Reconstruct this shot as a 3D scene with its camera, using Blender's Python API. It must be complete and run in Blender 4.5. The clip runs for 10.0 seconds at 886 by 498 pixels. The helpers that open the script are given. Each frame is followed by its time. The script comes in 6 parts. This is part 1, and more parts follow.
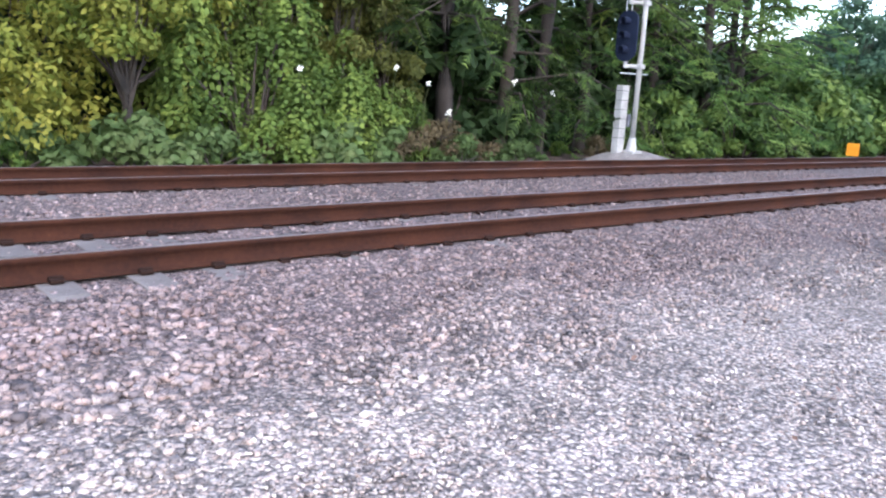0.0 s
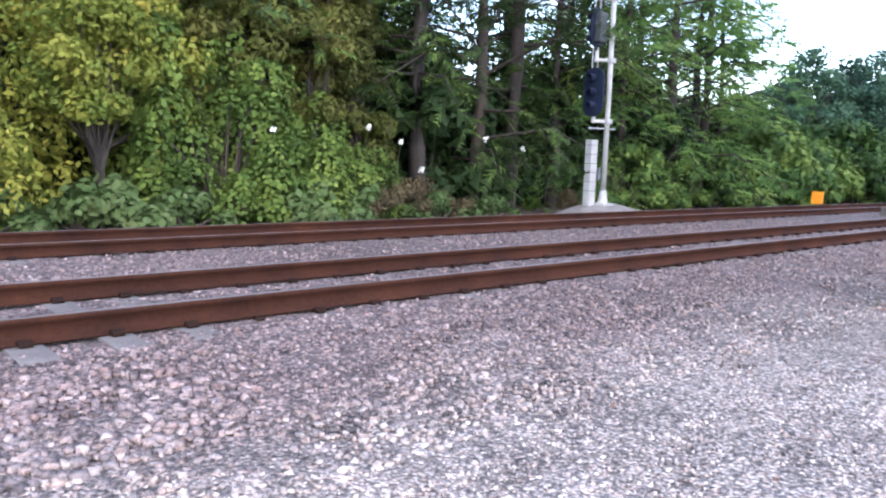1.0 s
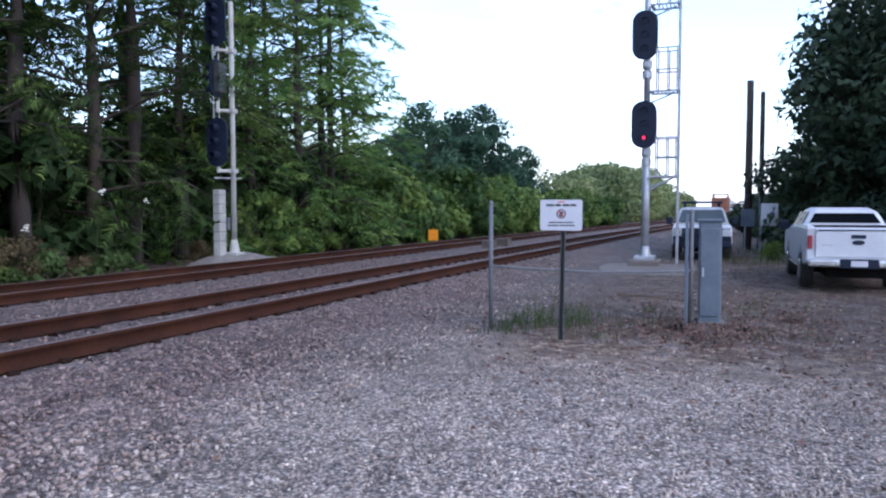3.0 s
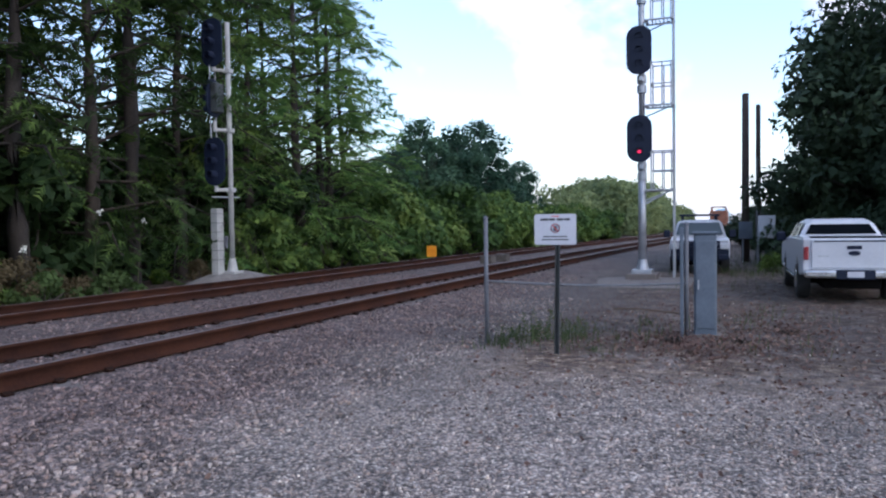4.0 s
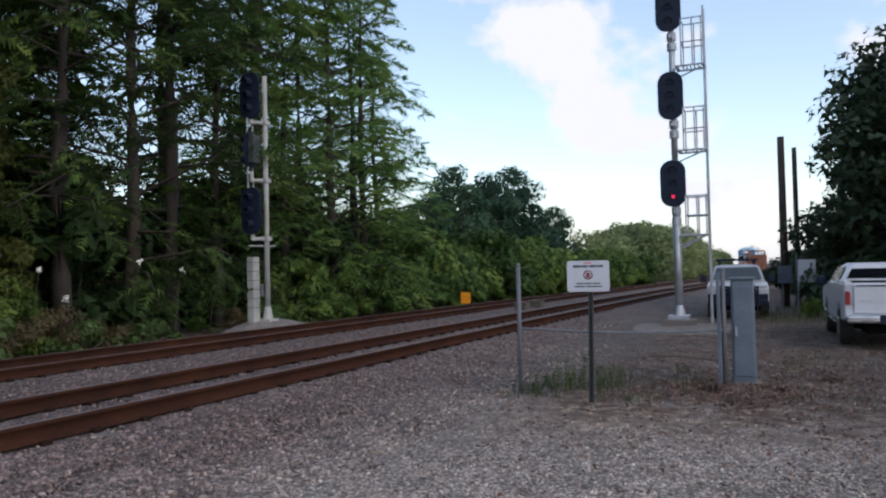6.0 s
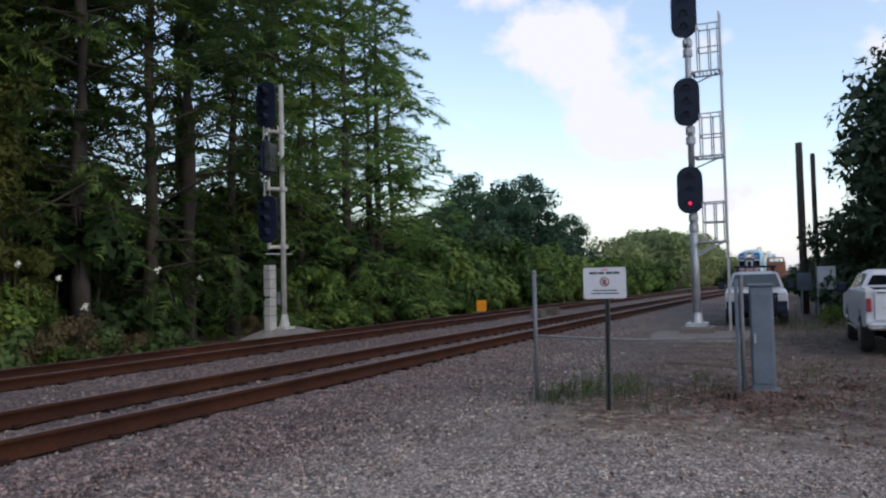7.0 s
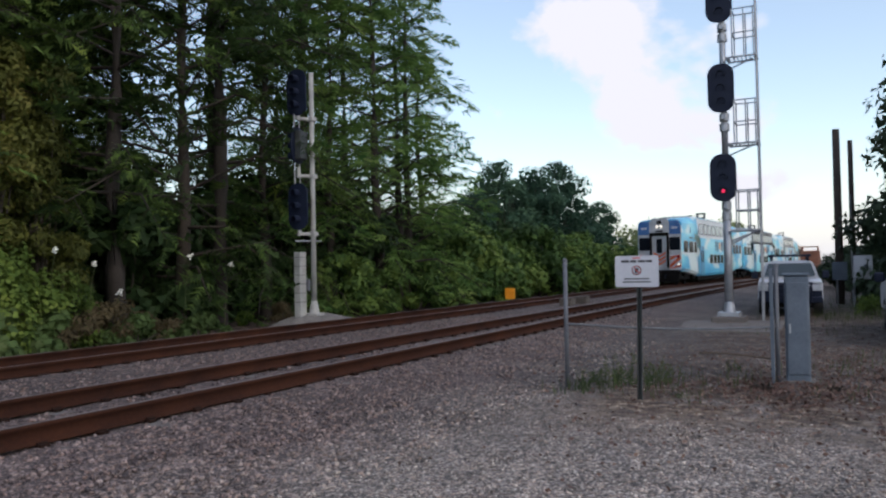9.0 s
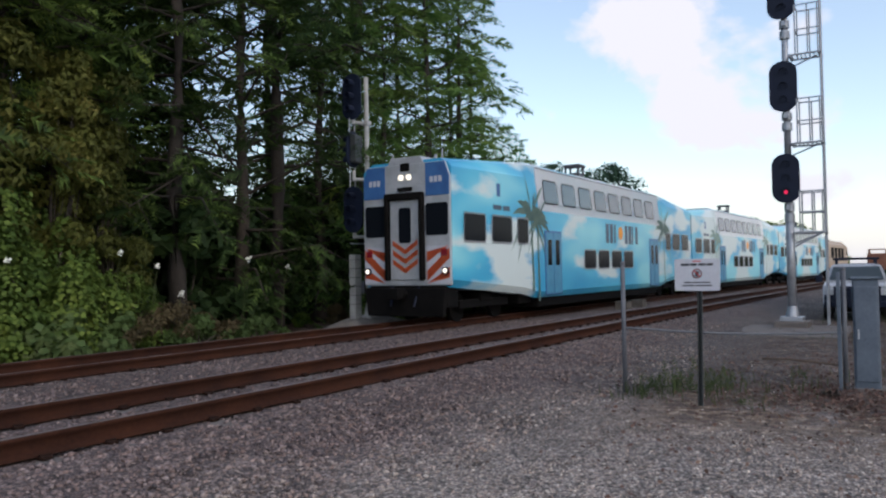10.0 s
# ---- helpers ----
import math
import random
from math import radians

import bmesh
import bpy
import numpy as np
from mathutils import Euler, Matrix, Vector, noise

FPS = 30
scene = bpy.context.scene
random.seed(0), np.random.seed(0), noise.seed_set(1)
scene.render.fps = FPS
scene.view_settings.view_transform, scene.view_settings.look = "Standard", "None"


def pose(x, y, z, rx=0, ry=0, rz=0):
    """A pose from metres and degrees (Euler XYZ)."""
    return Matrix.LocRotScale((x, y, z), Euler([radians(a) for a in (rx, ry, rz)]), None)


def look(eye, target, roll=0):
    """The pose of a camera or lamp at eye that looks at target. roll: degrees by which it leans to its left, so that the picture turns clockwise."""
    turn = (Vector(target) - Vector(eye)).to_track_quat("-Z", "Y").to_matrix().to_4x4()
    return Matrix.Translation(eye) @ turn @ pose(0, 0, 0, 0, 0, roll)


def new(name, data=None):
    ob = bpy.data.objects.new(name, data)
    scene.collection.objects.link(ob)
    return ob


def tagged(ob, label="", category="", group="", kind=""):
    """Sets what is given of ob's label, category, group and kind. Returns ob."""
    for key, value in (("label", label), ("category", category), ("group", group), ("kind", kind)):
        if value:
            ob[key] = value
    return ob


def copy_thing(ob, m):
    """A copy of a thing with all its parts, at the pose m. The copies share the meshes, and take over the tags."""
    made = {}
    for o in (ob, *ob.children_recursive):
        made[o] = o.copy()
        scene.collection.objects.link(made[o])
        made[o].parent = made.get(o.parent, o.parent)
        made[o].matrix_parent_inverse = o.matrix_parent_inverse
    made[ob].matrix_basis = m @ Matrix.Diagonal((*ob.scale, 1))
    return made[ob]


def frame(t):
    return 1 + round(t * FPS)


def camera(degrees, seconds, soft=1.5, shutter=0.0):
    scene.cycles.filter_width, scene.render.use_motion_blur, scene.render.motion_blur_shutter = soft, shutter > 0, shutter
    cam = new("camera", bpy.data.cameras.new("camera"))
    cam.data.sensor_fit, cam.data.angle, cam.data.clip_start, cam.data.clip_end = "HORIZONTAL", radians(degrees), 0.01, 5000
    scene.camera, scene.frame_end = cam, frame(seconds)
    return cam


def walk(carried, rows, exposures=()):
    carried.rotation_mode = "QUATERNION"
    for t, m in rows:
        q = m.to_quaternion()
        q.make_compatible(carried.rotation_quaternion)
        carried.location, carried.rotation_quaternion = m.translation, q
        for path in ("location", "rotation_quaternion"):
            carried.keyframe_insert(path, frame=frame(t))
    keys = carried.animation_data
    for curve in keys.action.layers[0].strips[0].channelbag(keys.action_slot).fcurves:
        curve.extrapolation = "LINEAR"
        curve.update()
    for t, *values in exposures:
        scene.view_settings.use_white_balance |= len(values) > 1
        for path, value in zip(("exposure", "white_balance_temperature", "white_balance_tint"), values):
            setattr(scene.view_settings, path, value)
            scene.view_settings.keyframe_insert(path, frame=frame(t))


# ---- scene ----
cam = camera(59.9, 10.0, soft=2.2)
# seconds, x, y, z, yaw, pitch, roll
ROWS = [
    (0.0, -0.009, 0.400, 1.289, -40.571, -11.385, -3.148),
    (0.2, 0.009, 0.386, 1.288, -41.551, -9.559, -1.489),
    (0.3, 0.018, 0.378, 1.288, -42.442, -8.124, -0.789),
    (0.5, 0.036, 0.364, 1.288, -44.075, -5.138, -0.299),
    (0.7, 0.015, 0.369, 1.274, -42.961, -3.841, 2.222),
    (0.8, 0.004, 0.371, 1.267, -43.525, -4.677, 1.362),
    (1.0, -0.017, 0.377, 1.254, -42.582, -7.026, -1.948),
    (1.2, -0.008, 0.312, 1.279, -44.889, -6.143, -2.118),
    (1.5, 0.007, 0.215, 1.318, -47.010, -3.880, -1.114),
    (1.8, -0.013, 0.178, 1.322, -52.828, -2.465, -1.319),
    (2.0, -0.026, 0.152, 1.324, -55.620, -2.204, -1.492),
    (2.3, -0.017, 0.081, 1.315, -60.102, -2.493, -0.797),
    (2.5, -0.012, 0.033, 1.308, -62.906, -2.684, -0.270),
    (2.8, 0.009, -0.021, 1.319, -66.582, -3.175, -0.100),
    (3.0, 0.022, -0.057, 1.326, -68.726, -3.171, 0.080),
    (4.5, 0.019, -0.145, 1.314, -68.264, -1.126, 1.115),
    (5.0, 0.022, -0.164, 1.318, -67.570, -0.193, 1.568),
    (5.5, 0.011, -0.152, 1.325, -66.940, 0.159, 1.796),
    (6.0, 0.008, -0.166, 1.337, -66.212, 1.534, 1.245),
    (7.5, 0.015, -0.165, 1.322, -64.587, 2.025, 1.428),
    (8.0, -0.044, -0.181, 1.328, -64.117, 1.786, 1.176),
    (8.5, -0.045, -0.180, 1.322, -64.356, 1.364, 1.220),
    (9.0, 0.009, -0.131, 1.326, -62.944, 1.273, 1.091),
    (9.5, 0.013, -0.107, 1.320, -60.678, 0.917, 0.543),
    (10.0, -0.009, -0.095, 1.332, -59.022, 1.531, 0.991),
]
walk(cam, [(t, pose(x, y, z, 90 + pitch, roll, yaw)) for t, x, y, z, yaw, pitch, roll in ROWS],
     exposures=[(0.0, 0.84, 5850, 17), (1.0, 0.80, 5800, 18), (1.5, 0.80, 5750, 20), (2.0, 0.46, 5600, 22), (2.5, 0.12, 5600, 20), (3.0, -0.24, 5500, 18), (4.5, -0.69, 5850, 15), (6.0, -0.94, 6280, 13), (10.0, -1.00, 6350, 13)])

# ---- sky and sun ----
SUN_ELEV, SUN_AZ = 38.0, -115.0
# cloud heaps: bearing, elevation, reach, weight
CLOUDS = [(-74.5, 17.0, 0.17, 0.72), (-77.0, 11.0, 0.10, 0.62), (-70.5, 21.0, 0.12, 0.62), (-85.0, 5.5, 0.14, 0.58), (-97.0, 13.0, 0.12, 0.6), (-100.0, 24.0, 0.3, 0.6), (-50.0, 30.0, 0.3, 0.55)]


def make_sky():
    world = bpy.data.worlds.new("sky")
    scene.world = world
    world.use_nodes = True
    nt = world.node_tree
    nt.nodes.clear()
    out = nt.nodes.new("ShaderNodeOutputWorld")
    bg = nt.nodes.new("ShaderNodeBackground")
    sky = nt.nodes.new("ShaderNodeTexSky")
    sky.sky_type, sky.sun_disc = "NISHITA", False
    sky.sun_elevation, sky.sun_rotation = radians(SUN_ELEV), radians(90 - SUN_AZ)
    sky.air_density, sky.dust_density = 1.0, 1.0
    L = nt.links.new
    co = nt.nodes.new("ShaderNodeTexCoord")
    mp = nt.nodes.new("ShaderNodeMapping")
    mp.inputs["Scale"].default_value = (1.0, 1.0, 1.5)
    L(co.outputs["Generated"], mp.inputs["Vector"])
    puff = nt.nodes.new("ShaderNodeTexNoise")
    puff.inputs["Scale"].default_value, puff.inputs["Detail"].default_value, puff.inputs["Roughness"].default_value = 7.0, 7.0, 0.58
    L(mp.outputs[0], puff.inputs["Vector"])
    veil = nt.nodes.new("ShaderNodeTexNoise")
    veil.inputs["Scale"].default_value, veil.inputs["Detail"].default_value = 2.6, 5.0
    L(mp.outputs[0], veil.inputs["Vector"])
    # scattered fair-weather clouds everywhere, with the few large heaps over the line
    field = nt.nodes.new("ShaderNodeMapRange")
    field.inputs["From Min"].default_value, field.inputs["From Max"].default_value = 0.42, 0.72
    field.inputs["To Max"].default_value = 0.5
    L(veil.outputs[0], field.inputs["Value"])
    heap = field.outputs[0]
    for az, el, size, power in CLOUDS:
        d = nt.nodes.new("ShaderNodeVectorMath")
        d.operation = "DISTANCE"
        c = radians(90 + az)
        d.inputs[1].default_value = (math.cos(c) * math.cos(radians(el)), math.sin(c) * math.cos(radians(el)), 1.5 * math.sin(radians(el)))
        L(mp.outputs[0], d.inputs[0])
        r = nt.nodes.new("ShaderNodeMapRange")
        r.inputs["From Min"].default_value, r.inputs["From Max"].default_value = size, 0.0
        r.inputs["To Max"].default_value = power
        L(d.outputs["Value"], r.inputs["Value"])
        top = nt.nodes.new("ShaderNodeMath")
        top.operation = "MAXIMUM"
        L(heap, top.inputs[0])
        L(r.outputs[0], top.inputs[1])
        heap = top.outputs[0]
    rough = nt.nodes.new("ShaderNodeMath")
    rough.operation = "MULTIPLY_ADD"
    rough.inputs[1].default_value = 1.1
    L(puff.outputs[0], rough.inputs[0])
    L(heap, rough.inputs[2])
    ramp = nt.nodes.new("ShaderNodeValToRGB")
    ramp.color_ramp.elements[0].position, ramp.color_ramp.elements[1].position = 0.86, 1.0
    ramp.color_ramp.elements[0].color = (0.14, 0.14, 0.14, 1)
    L(rough.outputs[0], ramp.inputs[0])
    # haze that whitens the sky towards the horizon
    sep = nt.nodes.new("ShaderNodeSeparateXYZ")
    haze = nt.nodes.new("ShaderNodeMapRange")
    haze.inputs["From Min"].default_value, haze.inputs["From Max"].default_value = 0.01, 0.125
    haze.inputs["To Min"].default_value, haze.inputs["To Max"].default_value = 0.78, 0.0
    top = nt.nodes.new("ShaderNodeMath")
    top.operation = "MAXIMUM"
    gain = nt.nodes.new("ShaderNodeMix")
    gain.data_type, gain.blend_type = "RGBA", "MULTIPLY"
    gain.inputs[0].default_value = 1.0
    gain.inputs[7].default_value = (0.52, 0.50, 0.45, 1)
    mix = nt.nodes.new("ShaderNodeMix")
    mix.data_type = "RGBA"
    mix.inputs[7].default_value = (1.84, 1.84, 1.96, 1)
    L(co.outputs["Generated"], sep.inputs[0])
    L(sep.outputs[2], haze.inputs["Value"])
    L(ramp.outputs[0], top.inputs[0])
    L(haze.outputs[0], top.inputs[1])
    L(sky.outputs[0], gain.inputs[6])
    L(gain.outputs[2], mix.inputs[6])
    L(top.outputs[0], mix.inputs[0])
    L(mix.outputs[2], bg.inputs["Color"])
    bg.inputs["Strength"].default_value = 1.0
    L(bg.outputs[0], out.inputs["Surface"])
    sun = new("sun", bpy.data.lights.new("sun", "SUN"))
    sun.data.energy, sun.data.angle, sun.data.color = 1.0, radians(12), (1.0, 0.93, 0.82)
    d = Vector((math.cos(radians(SUN_AZ)) * math.cos(radians(SUN_ELEV)), math.sin(radians(SUN_AZ)) * math.cos(radians(SUN_ELEV)), math.sin(radians(SUN_ELEV))))
    sun.matrix_basis = look(d * 50, (0, 0, 0))


make_sky()

# ---- materials ----


def shader(name):
    m = bpy.data.materials.new(name)
    m.use_nodes = True
    nt = m.node_tree
    return m, nt, nt.nodes["Principled BSDF"]


def ramp_node(nt, stops):
    r = nt.nodes.new("ShaderNodeValToRGB")
    e = r.color_ramp.elements
    while len(e) < len(stops):
        e.new(0.5)
    for el, (p, c) in zip(e, stops):
        el.position, el.color = p, (*c, 1)
    return r


def noise_node(nt, coords, scale, detail=4.0, rough=0.6):
    n = nt.nodes.new("ShaderNodeTexNoise")
    n.inputs["Scale"].default_value, n.inputs["Detail"].default_value, n.inputs["Roughness"].default_value = scale, detail, rough
    nt.links.new(coords, n.inputs["Vector"])
    return n


def surface(name, dark, light, rough=0.6, metal=0.0, fine=40.0, coarse=2.5, bump=0.15, wear=None, depth=0.01, spec=0.5):
    """A weathered surface: two scales of colour variation, uneven gloss and fine relief."""
    m, nt, bsdf = shader(name)
    co = nt.nodes.new("ShaderNodeTexCoord").outputs["Object"]
    a, b = noise_node(nt, co, coarse, 5), noise_node(nt, co, fine, 3)
    mixv = nt.nodes.new("ShaderNodeMath")
    mixv.operation = "MULTIPLY_ADD"
    mixv.inputs[1].default_value, mixv.inputs[2].default_value = 0.35, 0.0
    nt.links.new(b.outputs[0], mixv.inputs[0])
    add = nt.nodes.new("ShaderNodeMath")
    add.operation = "MULTIPLY_ADD"
    add.inputs[1].default_value = 0.65
    nt.links.new(a.outputs[0], add.inputs[0])
    nt.links.new(mixv.outputs[0], add.inputs[2])
    stops = [(0.34, dark), (0.64, light)] + ([(0.78, wear)] if wear else [])
    r = ramp_node(nt, stops)
    nt.links.new(add.outputs[0], r.inputs[0])
    nt.links.new(r.outputs[0], bsdf.inputs["Base Color"])
    bsdf.inputs["Metallic"].default_value = metal
    bsdf.inputs["Specular IOR Level"].default_value = spec
    rr = nt.nodes.new("ShaderNodeMapRange")
    rr.inputs["To Min"].default_value, rr.inputs["To Max"].default_value = max(0.05, rough - 0.12), min(1, rough + 0.12)
    nt.links.new(a.outputs[0], rr.inputs["Value"])
    nt.links.new(rr.outputs[0], bsdf.inputs["Roughness"])
    bp = nt.nodes.new("ShaderNodeBump")
    bp.inputs["Strength"].default_value, bp.inputs["Distance"].default_value = bump, depth
    nt.links.new(b.outputs[0], bp.inputs["Height"])
    nt.links.new(bp.outputs[0], bsdf.inputs["Normal"])
    return m


def leaf_material(name, stops, trans=0.35):
    m, nt, bsdf = shader(name)
    geo = nt.nodes.new("ShaderNodeNewGeometry")
    info = nt.nodes.new("ShaderNodeObjectInfo")
    avg = nt.nodes.new("ShaderNodeMath")
    avg.operation = "MULTIPLY_ADD"
    avg.inputs[1].default_value = 0.24
    # clump-sized tone: the look of lit and dark tufts put into leaf colour
    tuft = noise_node(nt, nt.nodes.new("ShaderNodeTexCoord").outputs["Object"], 0.85, 3, 0.55)
    clump = nt.nodes.new("ShaderNodeMapRange")
    clump.inputs["From Min"].default_value, clump.inputs["From Max"].default_value = 0.34, 0.68
    clump.inputs["To Min"].default_value, clump.inputs["To Max"].default_value = 0.0, 0.44
    both = nt.nodes.new("ShaderNodeMath")
    both.operation = "ADD"
    off = nt.nodes.new("ShaderNodeMath")
    off.operation = "MULTIPLY"
    off.inputs[1].default_value = 0.34
    L = nt.links.new
    L(info.outputs["Random"], off.inputs[0])
    L(geo.outputs["Random Per Island"], avg.inputs[0])
    L(tuft.outputs[0], clump.inputs["Value"])
    L(off.outputs[0], both.inputs[0])
    L(clump.outputs[0], both.inputs[1])
    L(both.outputs[0], avg.inputs[2])
    r = ramp_node(nt, stops)
    L(avg.outputs[0], r.inputs[0])
    L(r.outputs[0], bsdf.inputs["Base Color"])
    bsdf.inputs["Roughness"].default_value = 0.6
    bsdf.inputs["Specular IOR Level"].default_value = 0.15
    tr = nt.nodes.new("ShaderNodeBsdfTranslucent")
    L(r.outputs[0], tr.inputs["Color"])
    mx = nt.nodes.new("ShaderNodeMixShader")
    mx.inputs[0].default_value = trans
    L(bsdf.outputs[0], mx.inputs[1])
    L(tr.outputs[0], mx.inputs[2])
    L(mx.outputs[0], nt.nodes["Material Output"].inputs["Surface"])
    return m


def glow(name, colour, strength):
    m, nt, bsdf = shader(name)
    bsdf.inputs["Base Color"].default_value = (*colour, 1)
    bsdf.inputs["Emission Color"].default_value = (*colour, 1)
    bsdf.inputs["Emission Strength"].default_value = strength
    return m


def ballast_tone(nt, co, colour):
    """Older, brake-dusted stone near the rails; paler fines in patches of the yard."""
    L = nt.links.new
    sep = nt.nodes.new("ShaderNodeSeparateXYZ")
    L(co, sep.inputs[0])
    wob = noise_node(nt, co, 0.5, 4)
    add = nt.nodes.new("ShaderNodeMath")
    add.operation = "MULTIPLY_ADD"
    add.inputs[1].default_value = 2.6
    L(wob.outputs[0], add.inputs[0])
    L(sep.outputs[1], add.inputs[2])
    r = nt.nodes.new("ShaderNodeMapRange")
    r.inputs["From Min"].default_value, r.inputs["From Max"].default_value = 4.6, 6.2
    L(add.outputs[0], r.inputs["Value"])
    fines = nt.nodes.new("ShaderNodeMapRange")
    fines.inputs["From Min"].default_value, fines.inputs["From Max"].default_value = 5.0, 2.7
    fines.inputs["To Min"].default_value, fines.inputs["To Max"].default_value = 1.0, 1.32
    L(add.outputs[0], fines.inputs["Value"])
    # plain drop in tone towards low y and towards high x
    fade_y = nt.nodes.new("ShaderNodeMapRange")
    fade_y.inputs["From Min"].default_value, fade_y.inputs["From Max"].default_value = 1.9, 0.3
    fade_y.inputs["To Min"].default_value, fade_y.inputs["To Max"].default_value = 1.0, 0.76
    L(add.outputs[0], fade_y.inputs["Value"])
    along = nt.nodes.new("ShaderNodeMapRange")
    along.inputs["From Min"].default_value, along.inputs["From Max"].default_value = 3.0, 8.0
    along.inputs["To Min"].default_value, along.inputs["To Max"].default_value = 1.06, 0.86
    L(sep.outputs[0], along.inputs["Value"])
    worn = nt.nodes.new("ShaderNodeMath")
    worn.operation = "MULTIPLY"
    L(fade_y.outputs[0], worn.inputs[0])
    L(along.outputs[0], worn.inputs[1])
    both = nt.nodes.new("ShaderNodeMath")
    both.operation = "MULTIPLY"
    L(fines.outputs[0], both.inputs[0])
    L(worn.outputs[0], both.inputs[1])
    mott = noise_node(nt, co, 2.8, 7, 0.75)
    mr = nt.nodes.new("ShaderNodeMapRange")
    mr.inputs["From Min"].default_value, mr.inputs["From Max"].default_value = 0.36, 0.62
    mr.inputs["To Min"].default_value, mr.inputs["To Max"].default_value = 0.74, 1.12
    L(mott.outputs[0], mr.inputs["Value"])
    # dark pits between the stones and single dark stones
    speck = noise_node(nt, co, 12.0, 6, 0.85)
    sr = nt.nodes.new("ShaderNodeMapRange")
    sr.inputs["From Min"].default_value, sr.inputs["From Max"].default_value = 0.38, 0.52
    sr.inputs["To Min"].default_value, sr.inputs["To Max"].default_value = 0.32, 1.10
    L(speck.outputs[0], sr.inputs["Value"])
    tint = nt.nodes.new("ShaderNodeMix")
    tint.data_type = "RGBA"
    tint.inputs[6].default_value, tint.inputs[7].default_value = (1.50, 1.36, 1.21, 1), (0.88, 0.705, 0.66, 1)
    L(r.outputs[0], tint.inputs[0])
    out = nt.nodes.new("ShaderNodeMix")
    out.data_type, out.blend_type = "RGBA", "MULTIPLY"
    out.inputs[0].default_value = 1.0
    L(colour, out.inputs[6])
    L(tint.outputs[2], out.inputs[7])
    last = nt.nodes.new("ShaderNodeMix")
    last.data_type, last.blend_type = "RGBA", "MULTIPLY"
    last.inputs[0].default_value = 1.0
    L(out.outputs[2], last.inputs[6])
    L(mr.outputs[0], last.inputs[7])
    pits = nt.nodes.new("ShaderNodeMix")
    pits.data_type, pits.blend_type = "RGBA", "MULTIPLY"
    pits.inputs[0].default_value = 1.0
    L(last.outputs[2], pits.inputs[6])
    L(sr.outputs[0], pits.inputs[7])
    pale = nt.nodes.new("ShaderNodeMix")
    pale.data_type, pale.blend_type = "RGBA", "MULTIPLY"
    pale.inputs[0].default_value = 1.0
    L(pits.outputs[2], pale.inputs[6])
    L(both.outputs[0], pale.inputs[7])
    return pale.outputs[2]


